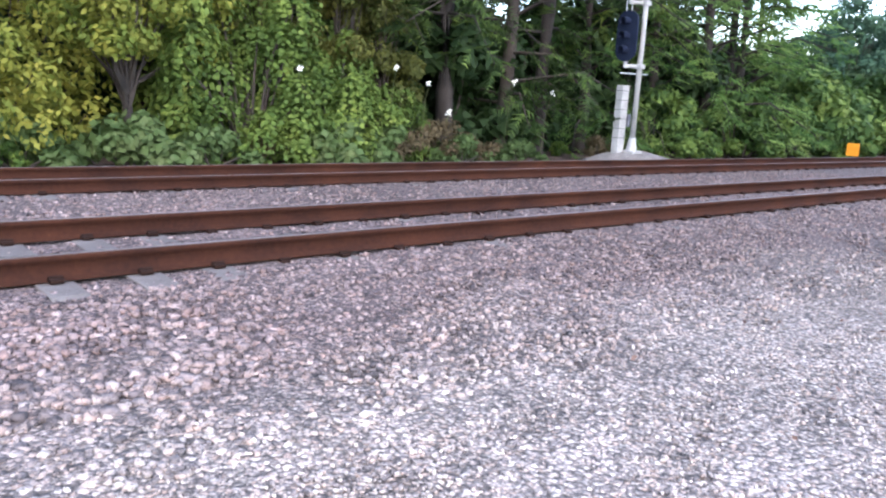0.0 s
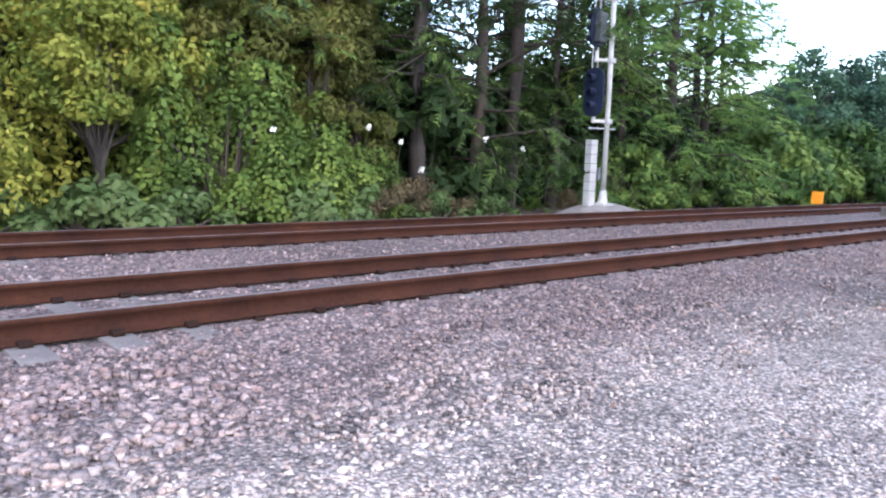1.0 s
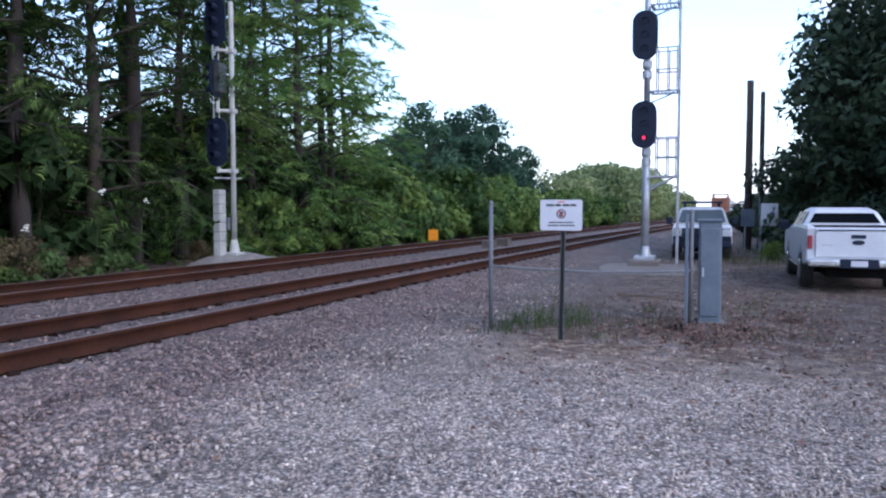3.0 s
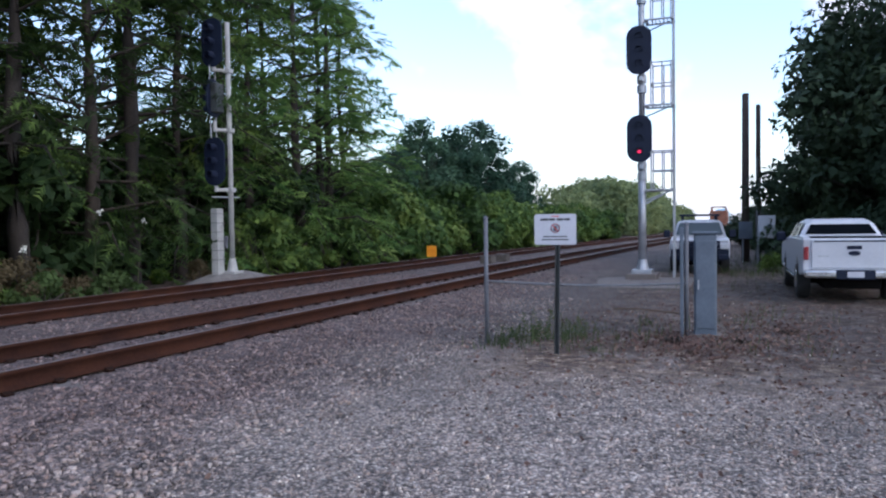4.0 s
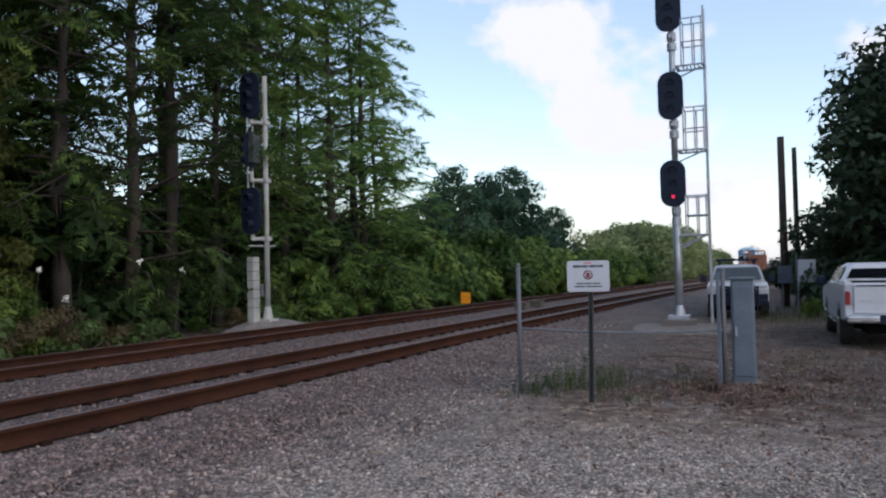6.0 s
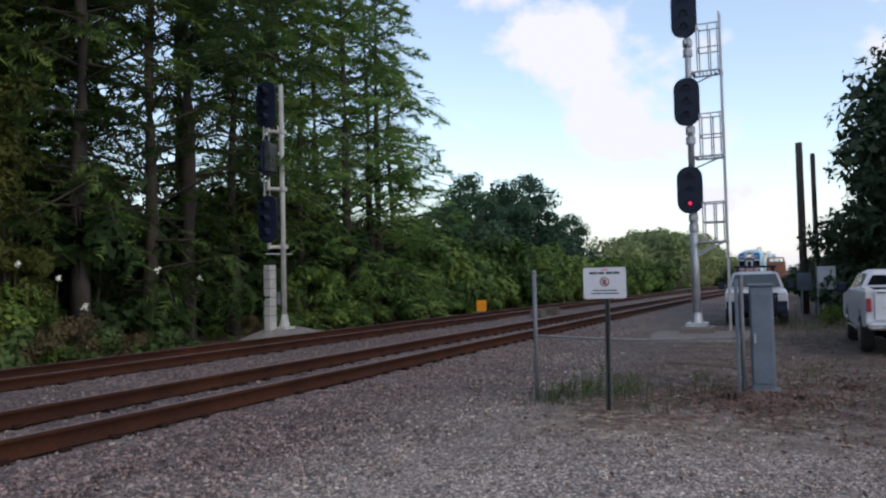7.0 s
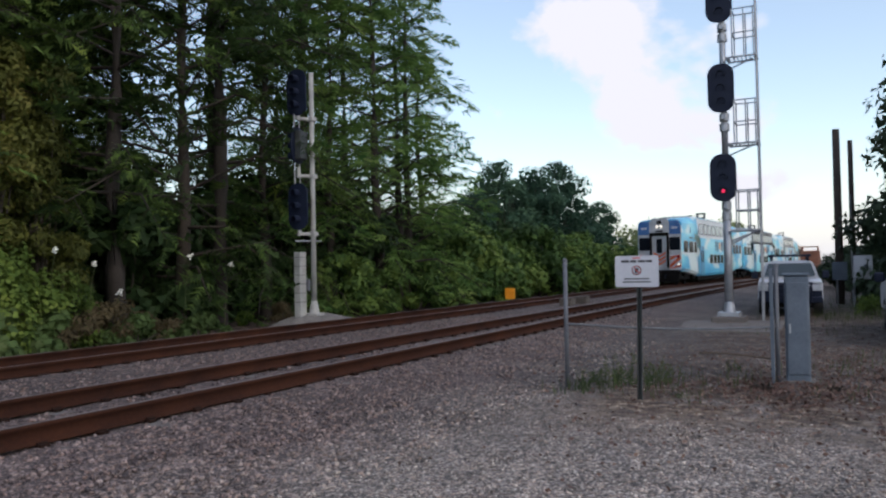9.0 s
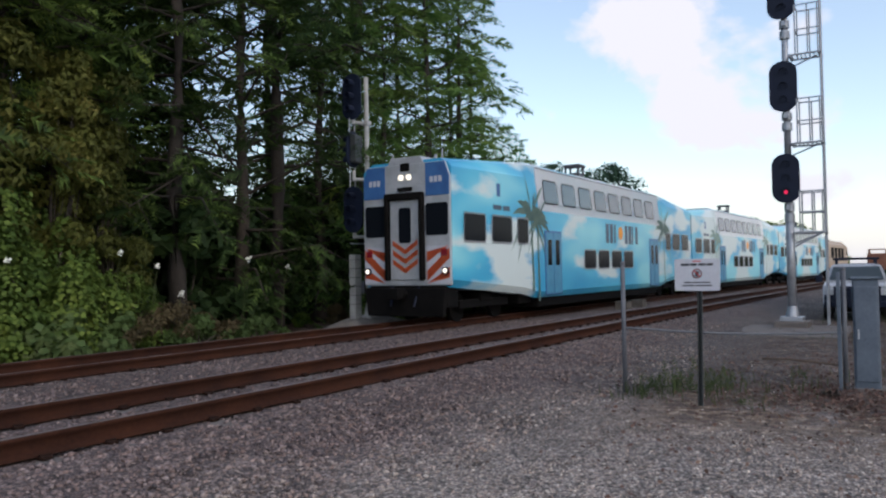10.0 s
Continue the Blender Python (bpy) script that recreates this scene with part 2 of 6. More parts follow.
def ground_material():
    m, nt, bsdf = shader("gravel_ground")
    L = nt.links.new
    co = nt.nodes.new("ShaderNodeTexCoord").outputs["Object"]
    warp = noise_node(nt, co, 9.0, 2)
    vm = nt.nodes.new("ShaderNodeVectorMath")
    vm.operation = "MULTIPLY_ADD"
    vm.inputs[1].default_value = (0.05, 0.05, 0.0)
    L(warp.outputs["Color"], vm.inputs[0])
    L(co, vm.inputs[2])
    vo = nt.nodes.new("ShaderNodeTexVoronoi")
    vo.inputs["Scale"].default_value = 34.0
    L(vm.outputs[0], vo.inputs["Vector"])
    sepc = nt.nodes.new("ShaderNodeSeparateColor")
    L(vo.outputs["Color"], sepc.inputs[0])
    stones = ramp_node(nt, [(0.0, (0.13, 0.12, 0.126)), (0.3, (0.20, 0.186, 0.188)), (0.55, (0.30, 0.278, 0.272)), (0.75, (0.26, 0.21, 0.19)), (0.9, (0.37, 0.35, 0.345)), (1.0, (0.44, 0.42, 0.41))])
    L(sepc.outputs[0], stones.inputs[0])
    # joints between stones
    gap = nt.nodes.new("ShaderNodeMapRange")
    gap.inputs["From Min"].default_value, gap.inputs["From Max"].default_value = 0.25, 0.75
    gap.inputs["To Min"].default_value, gap.inputs["To Max"].default_value = 1.0, 0.3
    L(vo.outputs["Distance"], gap.inputs["Value"])
    mul = nt.nodes.new("ShaderNodeMix")
    mul.data_type, mul.blend_type = "RGBA", "MULTIPLY"
    mul.inputs[0].default_value = 1.0
    L(stones.outputs[0], mul.inputs[6])
    L(gap.outputs[0], mul.inputs[7])
    # dirt, dry litter and thin grass away from the ballast
    big, mid, tiny = noise_node(nt, co, 0.35, 5), noise_node(nt, co, 1.5, 6, 0.7), noise_node(nt, co, 5.0, 6, 0.75)
    sep = nt.nodes.new("ShaderNodeSeparateXYZ")
    L(co, sep.inputs[0])
    far = nt.nodes.new("ShaderNodeMapRange")
    far.inputs["From Min"].default_value, far.inputs["From Max"].default_value = 7.4, 9.6
    L(sep.outputs[0], far.inputs["Value"])
    side = nt.nodes.new("ShaderNodeMapRange")
    side.inputs["From Min"].default_value, side.inputs["From Max"].default_value = 3.4, 2.4
    L(sep.outputs[1], side.inputs["Value"])
    reg = nt.nodes.new("ShaderNodeMath")
    reg.operation = "MULTIPLY"
    L(far.outputs[0], reg.inputs[0])
    L(side.outputs[0], reg.inputs[1])
    bank = nt.nodes.new("ShaderNodeMapRange")
    bank.inputs["From Min"].default_value, bank.inputs["From Max"].default_value = 15.2, 16.2
    L(sep.outputs[1], bank.inputs["Value"])
    reg2 = nt.nodes.new("ShaderNodeMath")
    reg2.operation = "MAXIMUM"
    L(reg.outputs[0], reg2.inputs[0])
    L(bank.outputs[0], reg2.inputs[1])
    patch = nt.nodes.new("ShaderNodeMapRange")
    patch.inputs["From Min"].default_value, patch.inputs["From Max"].default_value = 0.38, 0.50
    L(mid.outputs[0], patch.inputs["Value"])
    fac = nt.nodes.new("ShaderNodeMath")
    fac.operation = "MULTIPLY"
    L(reg2.outputs[0], fac.inputs[0])
    L(patch.outputs[0], fac.inputs[1])
    dirt = ramp_node(nt, [(0.34, (0.026, 0.017, 0.014)), (0.44, (0.062, 0.040, 0.033)), (0.51, (0.10, 0.076, 0.056)), (0.58, (0.17, 0.14, 0.115)), (0.68, (0.40, 0.355, 0.305))])
    L(tiny.outputs[0], dirt.inputs[0])
    mixd = nt.nodes.new("ShaderNodeMix")
    mixd.data_type = "RGBA"
    L(fac.outputs[0], mixd.inputs[0])
    L(mul.outputs[2], mixd.inputs[6])
    L(dirt.outputs[0], mixd.inputs[7])
    tone = nt.nodes.new("ShaderNodeMapRange")
    tone.inputs["From Min"].default_value, tone.inputs["From Max"].default_value = 0.3, 0.7
    tone.inputs["To Min"].default_value, tone.inputs["To Max"].default_value = 0.78, 1.25
    L(big.outputs[0], tone.inputs["Value"])
    fin = nt.nodes.new("ShaderNodeMix")
    fin.data_type, fin.blend_type = "RGBA", "MULTIPLY"
    fin.inputs[0].default_value = 1.0
    L(mixd.outputs[2], fin.inputs[6])
    L(tone.outputs[0], fin.inputs[7])
    # darker ground at greater x, on the yard's side of the rails
    far_x = nt.nodes.new("ShaderNodeMapRange")
    far_x.inputs["From Min"].default_value, far_x.inputs["From Max"].default_value = 8.6, 11.5
    far_x.inputs["To Min"].default_value, far_x.inputs["To Max"].default_value = 0.0, 1.0
    L(sep.outputs[0], far_x.inputs["Value"])
    far_y = nt.nodes.new("ShaderNodeMapRange")
    far_y.inputs["From Min"].default_value, far_y.inputs["From Max"].default_value = 5.4, 3.6
    L(sep.outputs[1], far_y.inputs["Value"])
    far_mask = nt.nodes.new("ShaderNodeMath")
    far_mask.operation = "MULTIPLY"
    L(far_x.outputs[0], far_mask.inputs[0])
    L(far_y.outputs[0], far_mask.inputs[1])
    far_tone = nt.nodes.new("ShaderNodeMix")
    far_tone.data_type, far_tone.blend_type = "RGBA", "MULTIPLY"
    far_tone.inputs[7].default_value = (0.52, 0.50, 0.52, 1)
    L(far_mask.outputs[0], far_tone.inputs[0])
    L(fin.outputs[2], far_tone.inputs[6])
    L(ballast_tone(nt, co, far_tone.outputs[2]), bsdf.inputs["Base Color"])
    bsdf.inputs["Roughness"].default_value = 0.9
    bp = nt.nodes.new("ShaderNodeBump")
    bp.invert = True
    bp.inputs["Strength"].default_value, bp.inputs["Distance"].default_value = 0.8, 0.03
    L(vo.outputs["Distance"], bp.inputs["Height"])
    L(bp.outputs[0], bsdf.inputs["Normal"])
    return m


def stone_material():
    m, nt, bsdf = shader("crushed_stone")
    geo = nt.nodes.new("ShaderNodeNewGeometry")
    r = ramp_node(nt, [(0.0, (0.085, 0.080, 0.087)), (0.25, (0.16, 0.148, 0.155)), (0.5, (0.27, 0.252, 0.252)), (0.7, (0.26, 0.215, 0.20)), (0.88, (0.34, 0.322, 0.315)), (1.0, (0.42, 0.40, 0.39))])
    nt.links.new(geo.outputs["Random Per Island"], r.inputs[0])
    co = nt.nodes.new("ShaderNodeTexCoord").outputs["Object"]
    n = noise_node(nt, co, 60.0, 3)
    tone = nt.nodes.new("ShaderNodeMapRange")
    tone.inputs["To Min"].default_value, tone.inputs["To Max"].default_value = 0.6, 1.35
    nt.links.new(n.outputs[0], tone.inputs["Value"])
    mx = nt.nodes.new("ShaderNodeMix")
    mx.data_type, mx.blend_type = "RGBA", "MULTIPLY"
    mx.inputs[0].default_value = 1.0
    nt.links.new(r.outputs[0], mx.inputs[6])
    nt.links.new(tone.outputs[0], mx.inputs[7])
    nt.links.new(ballast_tone(nt, co, mx.outputs[2]), bsdf.inputs["Base Color"])
    bsdf.inputs["Roughness"].default_value = 0.88
    return m


def wrap_material(name, shift, pale):
    """Printed vinyl wrap: sky blues with drifting pale cloud shapes."""
    m, nt, bsdf = shader(name)
    L = nt.links.new
    co = nt.nodes.new("ShaderNodeTexCoord").outputs["Object"]
    mp = nt.nodes.new("ShaderNodeMapping")
    mp.inputs["Location"].default_value = (shift, 0, 0)
    mp.inputs["Scale"].default_value = (0.10, 0.0, 0.30)
    L(co, mp.inputs["Vector"])
    a, b = noise_node(nt, mp.outputs[0], 1.6, 2, 0.4), noise_node(nt, mp.outputs[0], 2.4, 4, 0.45)
    blue = ramp_node(nt, [(0.38, (0.035, 0.34, 0.59)), (0.5, (0.085, 0.48, 0.68)), (0.62, (0.27, 0.67, 0.75))])
    L(a.outputs[0], blue.inputs[0])
    cl = ramp_node(nt, [(pale, (0, 0, 0)), (pale + 0.07, (1, 1, 1))])
    L(b.outputs[0], cl.inputs[0])
    mx = nt.nodes.new("ShaderNodeMix")
    mx.data_type = "RGBA"
    mx.inputs[7].default_value = (0.62, 0.70, 0.70, 1)
    L(cl.outputs[0], mx.inputs[0])
    L(blue.outputs[0], mx.inputs[6])
    L(mx.outputs[2], bsdf.inputs["Base Color"])
    bsdf.inputs["Roughness"].default_value = 0.35
    return m


M = {}
M["ground"] = ground_material()
M["stone"] = stone_material()
M["rail"] = surface("rusty_rail", (0.020, 0.0075, 0.005), (0.052, 0.0185, 0.0095), 0.9, 0.0, 25, 1.3, 0.3, (0.11, 0.043, 0.022), spec=0.15)
M["railtop"] = surface("worn_rail_head", (0.14, 0.11, 0.10), (0.25, 0.215, 0.20), 0.5, 0.6, 30, 1.0, 0.05)
M["tie"] = surface("concrete_tie", (0.10, 0.085, 0.078), (0.19, 0.165, 0.15), 0.9, 0, 45, 3, 0.4)
M["clip"] = surface("rusty_clip", (0.010, 0.006, 0.005), (0.028, 0.014, 0.010), 0.9, 0.0, spec=0.1)
M["galv"] = surface("galvanised_steel", (0.29, 0.30, 0.33), (0.46, 0.475, 0.505), 0.45, 0.55, 30, 3, 0.05)
M["dullpipe"] = surface("dull_zinc_pipe", (0.08, 0.085, 0.10), (0.14, 0.145, 0.165), 0.65, 0.2, 30, 3, 0.05)
M["paleply"] = surface("pale_painted_steel", (0.25, 0.25, 0.24), (0.42, 0.41, 0.39), 0.6, 0.1, 30, 3, 0.05)
# black paint whose blue cast puts the sky's reflection into the colour
M["black"] = surface("sky_tinted_black", (0.008, 0.012, 0.026), (0.013, 0.018, 0.038), 0.55, 0, 30, 3, 0.05, spec=0.2)
M["concrete"] = surface("concrete", (0.24, 0.23, 0.22), (0.42, 0.40, 0.38), 0.9, 0, 30, 2, 0.3)
M["greybox"] = surface("grey_enamel", (0.075, 0.095, 0.125), (0.125, 0.15, 0.19), 0.55, 0.2, 25, 2, 0.05)
M["darkpost"] = surface("dark_green_steel", (0.03, 0.035, 0.035), (0.07, 0.075, 0.075), 0.6, 0.3, 40, 4, 0.1)
M["white"] = surface("white_paint", (0.45, 0.46, 0.50), (0.54, 0.545, 0.59), 0.35, 0, 30, 1.5, 0.03)
M["bandwhite"] = surface("white_vinyl", (0.82, 0.83, 0.85), (0.90, 0.90, 0.91), 0.35, 0, 30, 1.5, 0.03)
M["signwhite"] = surface("white_sign", (0.46, 0.46, 0.51), (0.55, 0.55, 0.60), 0.5, 0, 30, 2, 0.02)
M["ink"] = surface("black_print", (0.03, 0.03, 0.035), (0.06, 0.06, 0.07), 0.5)
M["redink"] = surface("red_print", (0.5, 0.04, 0.05), (0.62, 0.07, 0.07), 0.5)
M["orange"] = surface("orange_marker", (0.80, 0.27, 0.01), (0.95, 0.38, 0.02), 0.5, 0, 30, 3, 0.03)
M["wood"] = surface("creosoted_wood", (0.030, 0.022, 0.018), (0.085, 0.062, 0.05), 0.85, 0, 30, 1.2, 0.4)
M["bark"] = surface("bark", (0.022, 0.017, 0.014), (0.075, 0.058, 0.046), 0.9, 0, 18, 1.5, 0.5, None, 0.03)
M["palebark"] = surface("pale_bark", (0.017, 0.013, 0.011), (0.046, 0.036, 0.030), 0.9, 0, 14, 1.2, 0.5, None, 0.03)
M["tyre"] = surface("tyre_rubber", (0.012, 0.012, 0.012), (0.03, 0.03, 0.03), 0.85)
M["chrome"] = surface("chrome", (0.45, 0.46, 0.48), (0.62, 0.63, 0.65), 0.2, 0.9, 30, 3, 0.02)
M["dark"] = surface("dark_undergear", (0.003, 0.003, 0.003), (0.009, 0.008, 0.008), 0.95, 0.0, spec=0.1)
M["packed"] = surface("packed_gravel", (0.065, 0.053, 0.044), (0.13, 0.112, 0.096), 0.95, 0, 35, 4, 0.6, None, 0.02)
M["mound"] = surface("pale_packed_gravel", (0.10, 0.088, 0.08), (0.23, 0.208, 0.19), 0.95, 0, 45, 3, 0.7, None, 0.03)
M["silver"] = surface("brushed_silver", (0.34, 0.35, 0.37), (0.52, 0.53, 0.56), 0.42, 0.3, 30, 2, 0.03)
M["navy"] = surface("navy_paint", (0.03, 0.09, 0.25), (0.05, 0.15, 0.36), 0.4)
M["doorblue"] = surface("blue_door", (0.04, 0.19, 0.34), (0.08, 0.30, 0.46), 0.4)
M["palm"] = surface("printed_palm", (0.09, 0.20, 0.19), (0.26, 0.36, 0.28), 0.4, 0, 20, 3)
M["letter"] = surface("printed_mark", (0.025, 0.05, 0.09), (0.06, 0.10, 0.16), 0.4)
M["stripe"] = surface("orange_red_stripe", (0.62, 0.10, 0.04), (0.78, 0.17, 0.06), 0.4)
M["taillight"] = surface("red_lens", (0.17, 0.01, 0.015), (0.28, 0.02, 0.03), 0.25)
M["tan"] = surface("tan_paint", (0.34, 0.24, 0.17), (0.50, 0.38, 0.28), 0.55, 0, 20, 2)
M["rustred"] = surface("rusty_machine", (0.14, 0.055, 0.035), (0.30, 0.13, 0.08), 0.7, 0, 20, 2)
M["headlamp"] = glow("headlamp", (1.0, 0.9, 0.72), 3.0)
M["redlamp"] = glow("red_lamp", (0.95, 0.02, 0.10), 1.3)
g_, nt_, b_ = shader("dark_glass")
b_.inputs["Base Color"].default_value, b_.inputs["Roughness"].default_value = (0.008, 0.010, 0.014, 1), 0.15
b_.inputs["Specular IOR Level"].default_value = 0.05
M["glass"] = g_
g_, nt_, b_ = shader("clear_window_glass")
b_.inputs["Base Color"].default_value, b_.inputs["Roughness"].default_value = (0.10, 0.13, 0.145, 1), 0.08
b_.inputs["Specular IOR Level"].default_value = 0.9
M["clearglass"] = g_
M["wrap1"] = wrap_material("blue_cloud_wrap", 2.6, 0.515)
M["wrap2"] = wrap_material("teal_cloud_wrap", 7.7, 0.455)
M["leafdark"] = leaf_material("cypress_leaf", [(0, (0.013, 0.026, 0.011)), (0.4, (0.049, 0.082, 0.025)), (0.66, (0.140, 0.210, 0.050)), (0.9, (0.267, 0.336, 0.075))], 0.42)
# paler cypress leaves: brightness of the back-lit end put into the colour
M["leafbacklit"] = leaf_material("backlit_cypress_leaf", [(0, (0.023, 0.061, 0.021)), (0.35, (0.078, 0.158, 0.044)), (0.65, (0.173, 0.278, 0.071)), (0.9, (0.294, 0.399, 0.116))], 0.5)
M["leafmid"] = leaf_material("bush_leaf", [(0, (0.023, 0.047, 0.012)), (0.4, (0.068, 0.124, 0.027)), (0.68, (0.173, 0.247, 0.046)), (0.9, (0.284, 0.363, 0.077))])
# back-row bush leaves, darkened so that the woods' shade sits in the colour
M["leafshaded"] = leaf_material("shaded_leaf", [(0.0, (0.009, 0.020, 0.008)), (0.5, (0.026, 0.050, 0.018)), (1.0, (0.058, 0.092, 0.030))], 0.3)
M["leafhedge"] = leaf_material("hedge_leaf", [(0, (0.019, 0.039, 0.014)), (0.4, (0.059, 0.111, 0.029)), (0.68, (0.144, 0.211, 0.048)), (0.9, (0.222, 0.290, 0.081))])
M["leafvine"] = leaf_material("vine_leaf", [(0, (0.030, 0.057, 0.015)), (0.4, (0.092, 0.144, 0.030)), (0.7, (0.188, 0.249, 0.051)), (0.92, (0.321, 0.345, 0.094))])
M["leafyellow"] = leaf_material("yellowing_leaf", [(0.0, (0.055, 0.10, 0.018)), (0.4, (0.13, 0.17, 0.030)), (0.72, (0.26, 0.26, 0.045)), (0.95, (0.38, 0.32, 0.06))])
M["leafdrape"] = leaf_material("hanging_vine_leaf", [(0.0, (0.028, 0.036, 0.010)), (0.4, (0.070, 0.080, 0.020)), (0.7, (0.125, 0.130, 0.030)), (0.92, (0.20, 0.18, 0.05))], 0.3)
M["leafoak"] = leaf_material("oak_leaf", [(0.0, (0.018, 0.032, 0.020)), (0.6, (0.042, 0.066, 0.034)), (1.0, (0.08, 0.11, 0.05))], 0.2)
M["leafround"] = leaf_material("round_tree_leaf", [(0, (0.018, 0.043, 0.031)), (0.5, (0.041, 0.087, 0.053)), (1, (0.086, 0.149, 0.081))], 0.3)
# light green leaves, dulled to put the distance haze into the colour
M["leaffar"] = leaf_material("hazed_far_leaf", [(0, (0.104, 0.150, 0.079)), (0.5, (0.227, 0.273, 0.121)), (0.95, (0.397, 0.405, 0.167))], 0.4)
M["weed"] = leaf_material("weed_blade", [(0.0, (0.035, 0.055, 0.024)), (0.5, (0.075, 0.10, 0.040)), (1.0, (0.17, 0.165, 0.09))])
M["elephant"] = leaf_material("broad_leaf", [(0, (0.043, 0.072, 0.024)), (0.6, (0.090, 0.137, 0.045)), (1, (0.171, 0.202, 0.083))])
M["leafdry"] = leaf_material("dry_brush", [(0.0, (0.045, 0.04, 0.022)), (0.6, (0.11, 0.085, 0.045)), (1.0, (0.19, 0.15, 0.08))])
M["litter"] = leaf_material("dead_leaf", [(0.0, (0.065, 0.038, 0.032)), (0.5, (0.15, 0.092, 0.076)), (1.0, (0.28, 0.21, 0.17))], 0.1)
M["petal"] = surface("white_petal", (0.75, 0.75, 0.66), (0.85, 0.85, 0.78), 0.6)

# ---- builders ----


def part(name, bm, material, parent=None, label="", smooth=False):
    me = bpy.data.meshes.new(name)
    bm.normal_update()
    if smooth:
        for f in bm.faces:
            f.smooth = True
    bm.to_mesh(me)
    bm.free()
    me.materials.append(material)
    ob = new(name, me)
    ob.parent = parent
    return tagged(ob, label)


def raw(name, verts, faces, material, parent=None, label="", smooth=False):
    """One mesh from arrays: verts n x 3, faces n x 3 or n x 4."""
    verts, faces = np.asarray(verts, dtype=np.float32), np.asarray(faces, dtype=np.int32)
    me = bpy.data.meshes.new(name)
    k = faces.shape[1]
    me.vertices.add(len(verts))
    me.vertices.foreach_set("co", verts.ravel())
    me.loops.add(faces.size)
    me.loops.foreach_set("vertex_index", faces.ravel())
    me.polygons.add(len(faces))
    me.polygons.foreach_set("loop_start", np.arange(0, faces.size, k, dtype=np.int32))
    if smooth:
        me.polygons.foreach_set("use_smooth", np.ones(len(faces), dtype=bool))
    me.update(calc_edges=True)
    me.materials.append(material)
    ob = new(name, me)
    ob.parent = parent
    return tagged(ob, label)


def thing(name, label, category, m=None, group="", kind=""):
    ob = new(name)
    ob.empty_display_size = 0.2
    if m is not None:
        ob.matrix_basis = m
    return tagged(ob, label, category, group, kind)


def box(bm, x0, x1, y0, y1, z0, z1, bevel=0.0, turn=None):
    m = Matrix.Translation(((x0 + x1) / 2, (y0 + y1) / 2, (z0 + z1) / 2))
    if turn is not None:
        m = m @ turn
    m = m @ Matrix.Diagonal((x1 - x0, y1 - y0, z1 - z0, 1))
    vs = bmesh.ops.create_cube(bm, size=1, matrix=m)["verts"]
    if bevel:
        es = list({e for v in vs for e in v.link_edges})
        bmesh.ops.bevel(bm, geom=es, offset=bevel, segments=2, profile=0.5, affect="EDGES")
    return bm


def rod(bm, p0, p1, r0, r1=None, seg=10):
    p0, p1 = Vector(p0), Vector(p1)
    d = p1 - p0
    m = Matrix.Translation((p0 + p1) / 2) @ d.to_track_quat("Z", "Y").to_matrix().to_4x4()
    bmesh.ops.create_cone(bm, cap_ends=True, segments=seg, radius1=r0, radius2=r0 if r1 is None else r1, depth=d.length, matrix=m)
    return bm


def prism(bm, outline, axis, lo, hi, bevel=0.0):
    """An outline of (a, b) points pushed along an axis: x takes (y, z), y takes (x, z), z takes (x, y)."""
    def at(a, b, c):
        return {"x": (c, a, b), "y": (a, c, b), "z": (a, b, c)}[axis]
    lows = [bm.verts.new(at(a, b, lo)) for a, b in outline]
    highs = [bm.verts.new(at(a, b, hi)) for a, b in outline]
    fs = [bm.faces.new(lows), bm.faces.new(highs)]
    n = len(outline)
    for i in range(n):
        fs.append(bm.faces.new((lows[i], lows[(i + 1) % n], highs[(i + 1) % n], highs[i])))
    bmesh.ops.recalc_face_normals(bm, faces=fs)
    if bevel:
        bmesh.ops.bevel(bm, geom=list({e for f in fs for e in f.edges}), offset=bevel, segments=2, profile=0.5, affect="EDGES")
    return bm


def rounded(w, h, r, n=4, cx=0.0, cy=0.0):
    pts = []
    for sx, sy, a0 in ((1, 1, 0), (-1, 1, 90), (-1, -1, 180), (1, -1, 270)):
        for i in range(n + 1):
            a = radians(a0 + 90 * i / n)
            pts.append((cx + sx * (w / 2 - r) + r * math.cos(a), cy + sy * (h / 2 - r) + r * math.sin(a)))
    return pts


B = bmesh.new
K = 0.000408      # the tracks bend gently towards the yard
GRADE = -0.004


def bend(x):
    """Sideways drift of the tracks: a right-hand curve that eases out into a straight."""
    x = np.maximum(0.0, np.asarray(x, float))
    far = K * 95 ** 2 + 2 * K * 95 * 45 * (1 - np.exp(-np.maximum(x - 95, 0) / 45))
    return np.where(x < 95, K * x ** 2, far)


def fall(x):
    return GRADE * np.clip(x, -60, 300)


PROFILE_U = [-60, 2.3, 4.2, 5.35, 5.75, 8.45, 9.35, 10.45, 11.1, 14.0, 14.85, 16.0, 18.0, 60]
PROFILE_Z = [-0.45, -0.42, -0.37, -0.26, -0.215, -0.215, -0.27, -0.33, -0.345, -0.345, -0.38, -0.50, -0.62, -0.7]


def level(x, y):
    """The ground's height."""
    return np.interp(y + bend(x), PROFILE_U, PROFILE_Z) + fall(x)


Y1, Y2 = 6.35, 11.84          # nearer rail of each track
GAUGE = 1.51


def spread(near, step, reach):
    out, s = [0.0], step
    while out[-1] < reach:
        out.append(out[-1] + s)
        if out[-1] > near:
            s *= 1.25
    return out


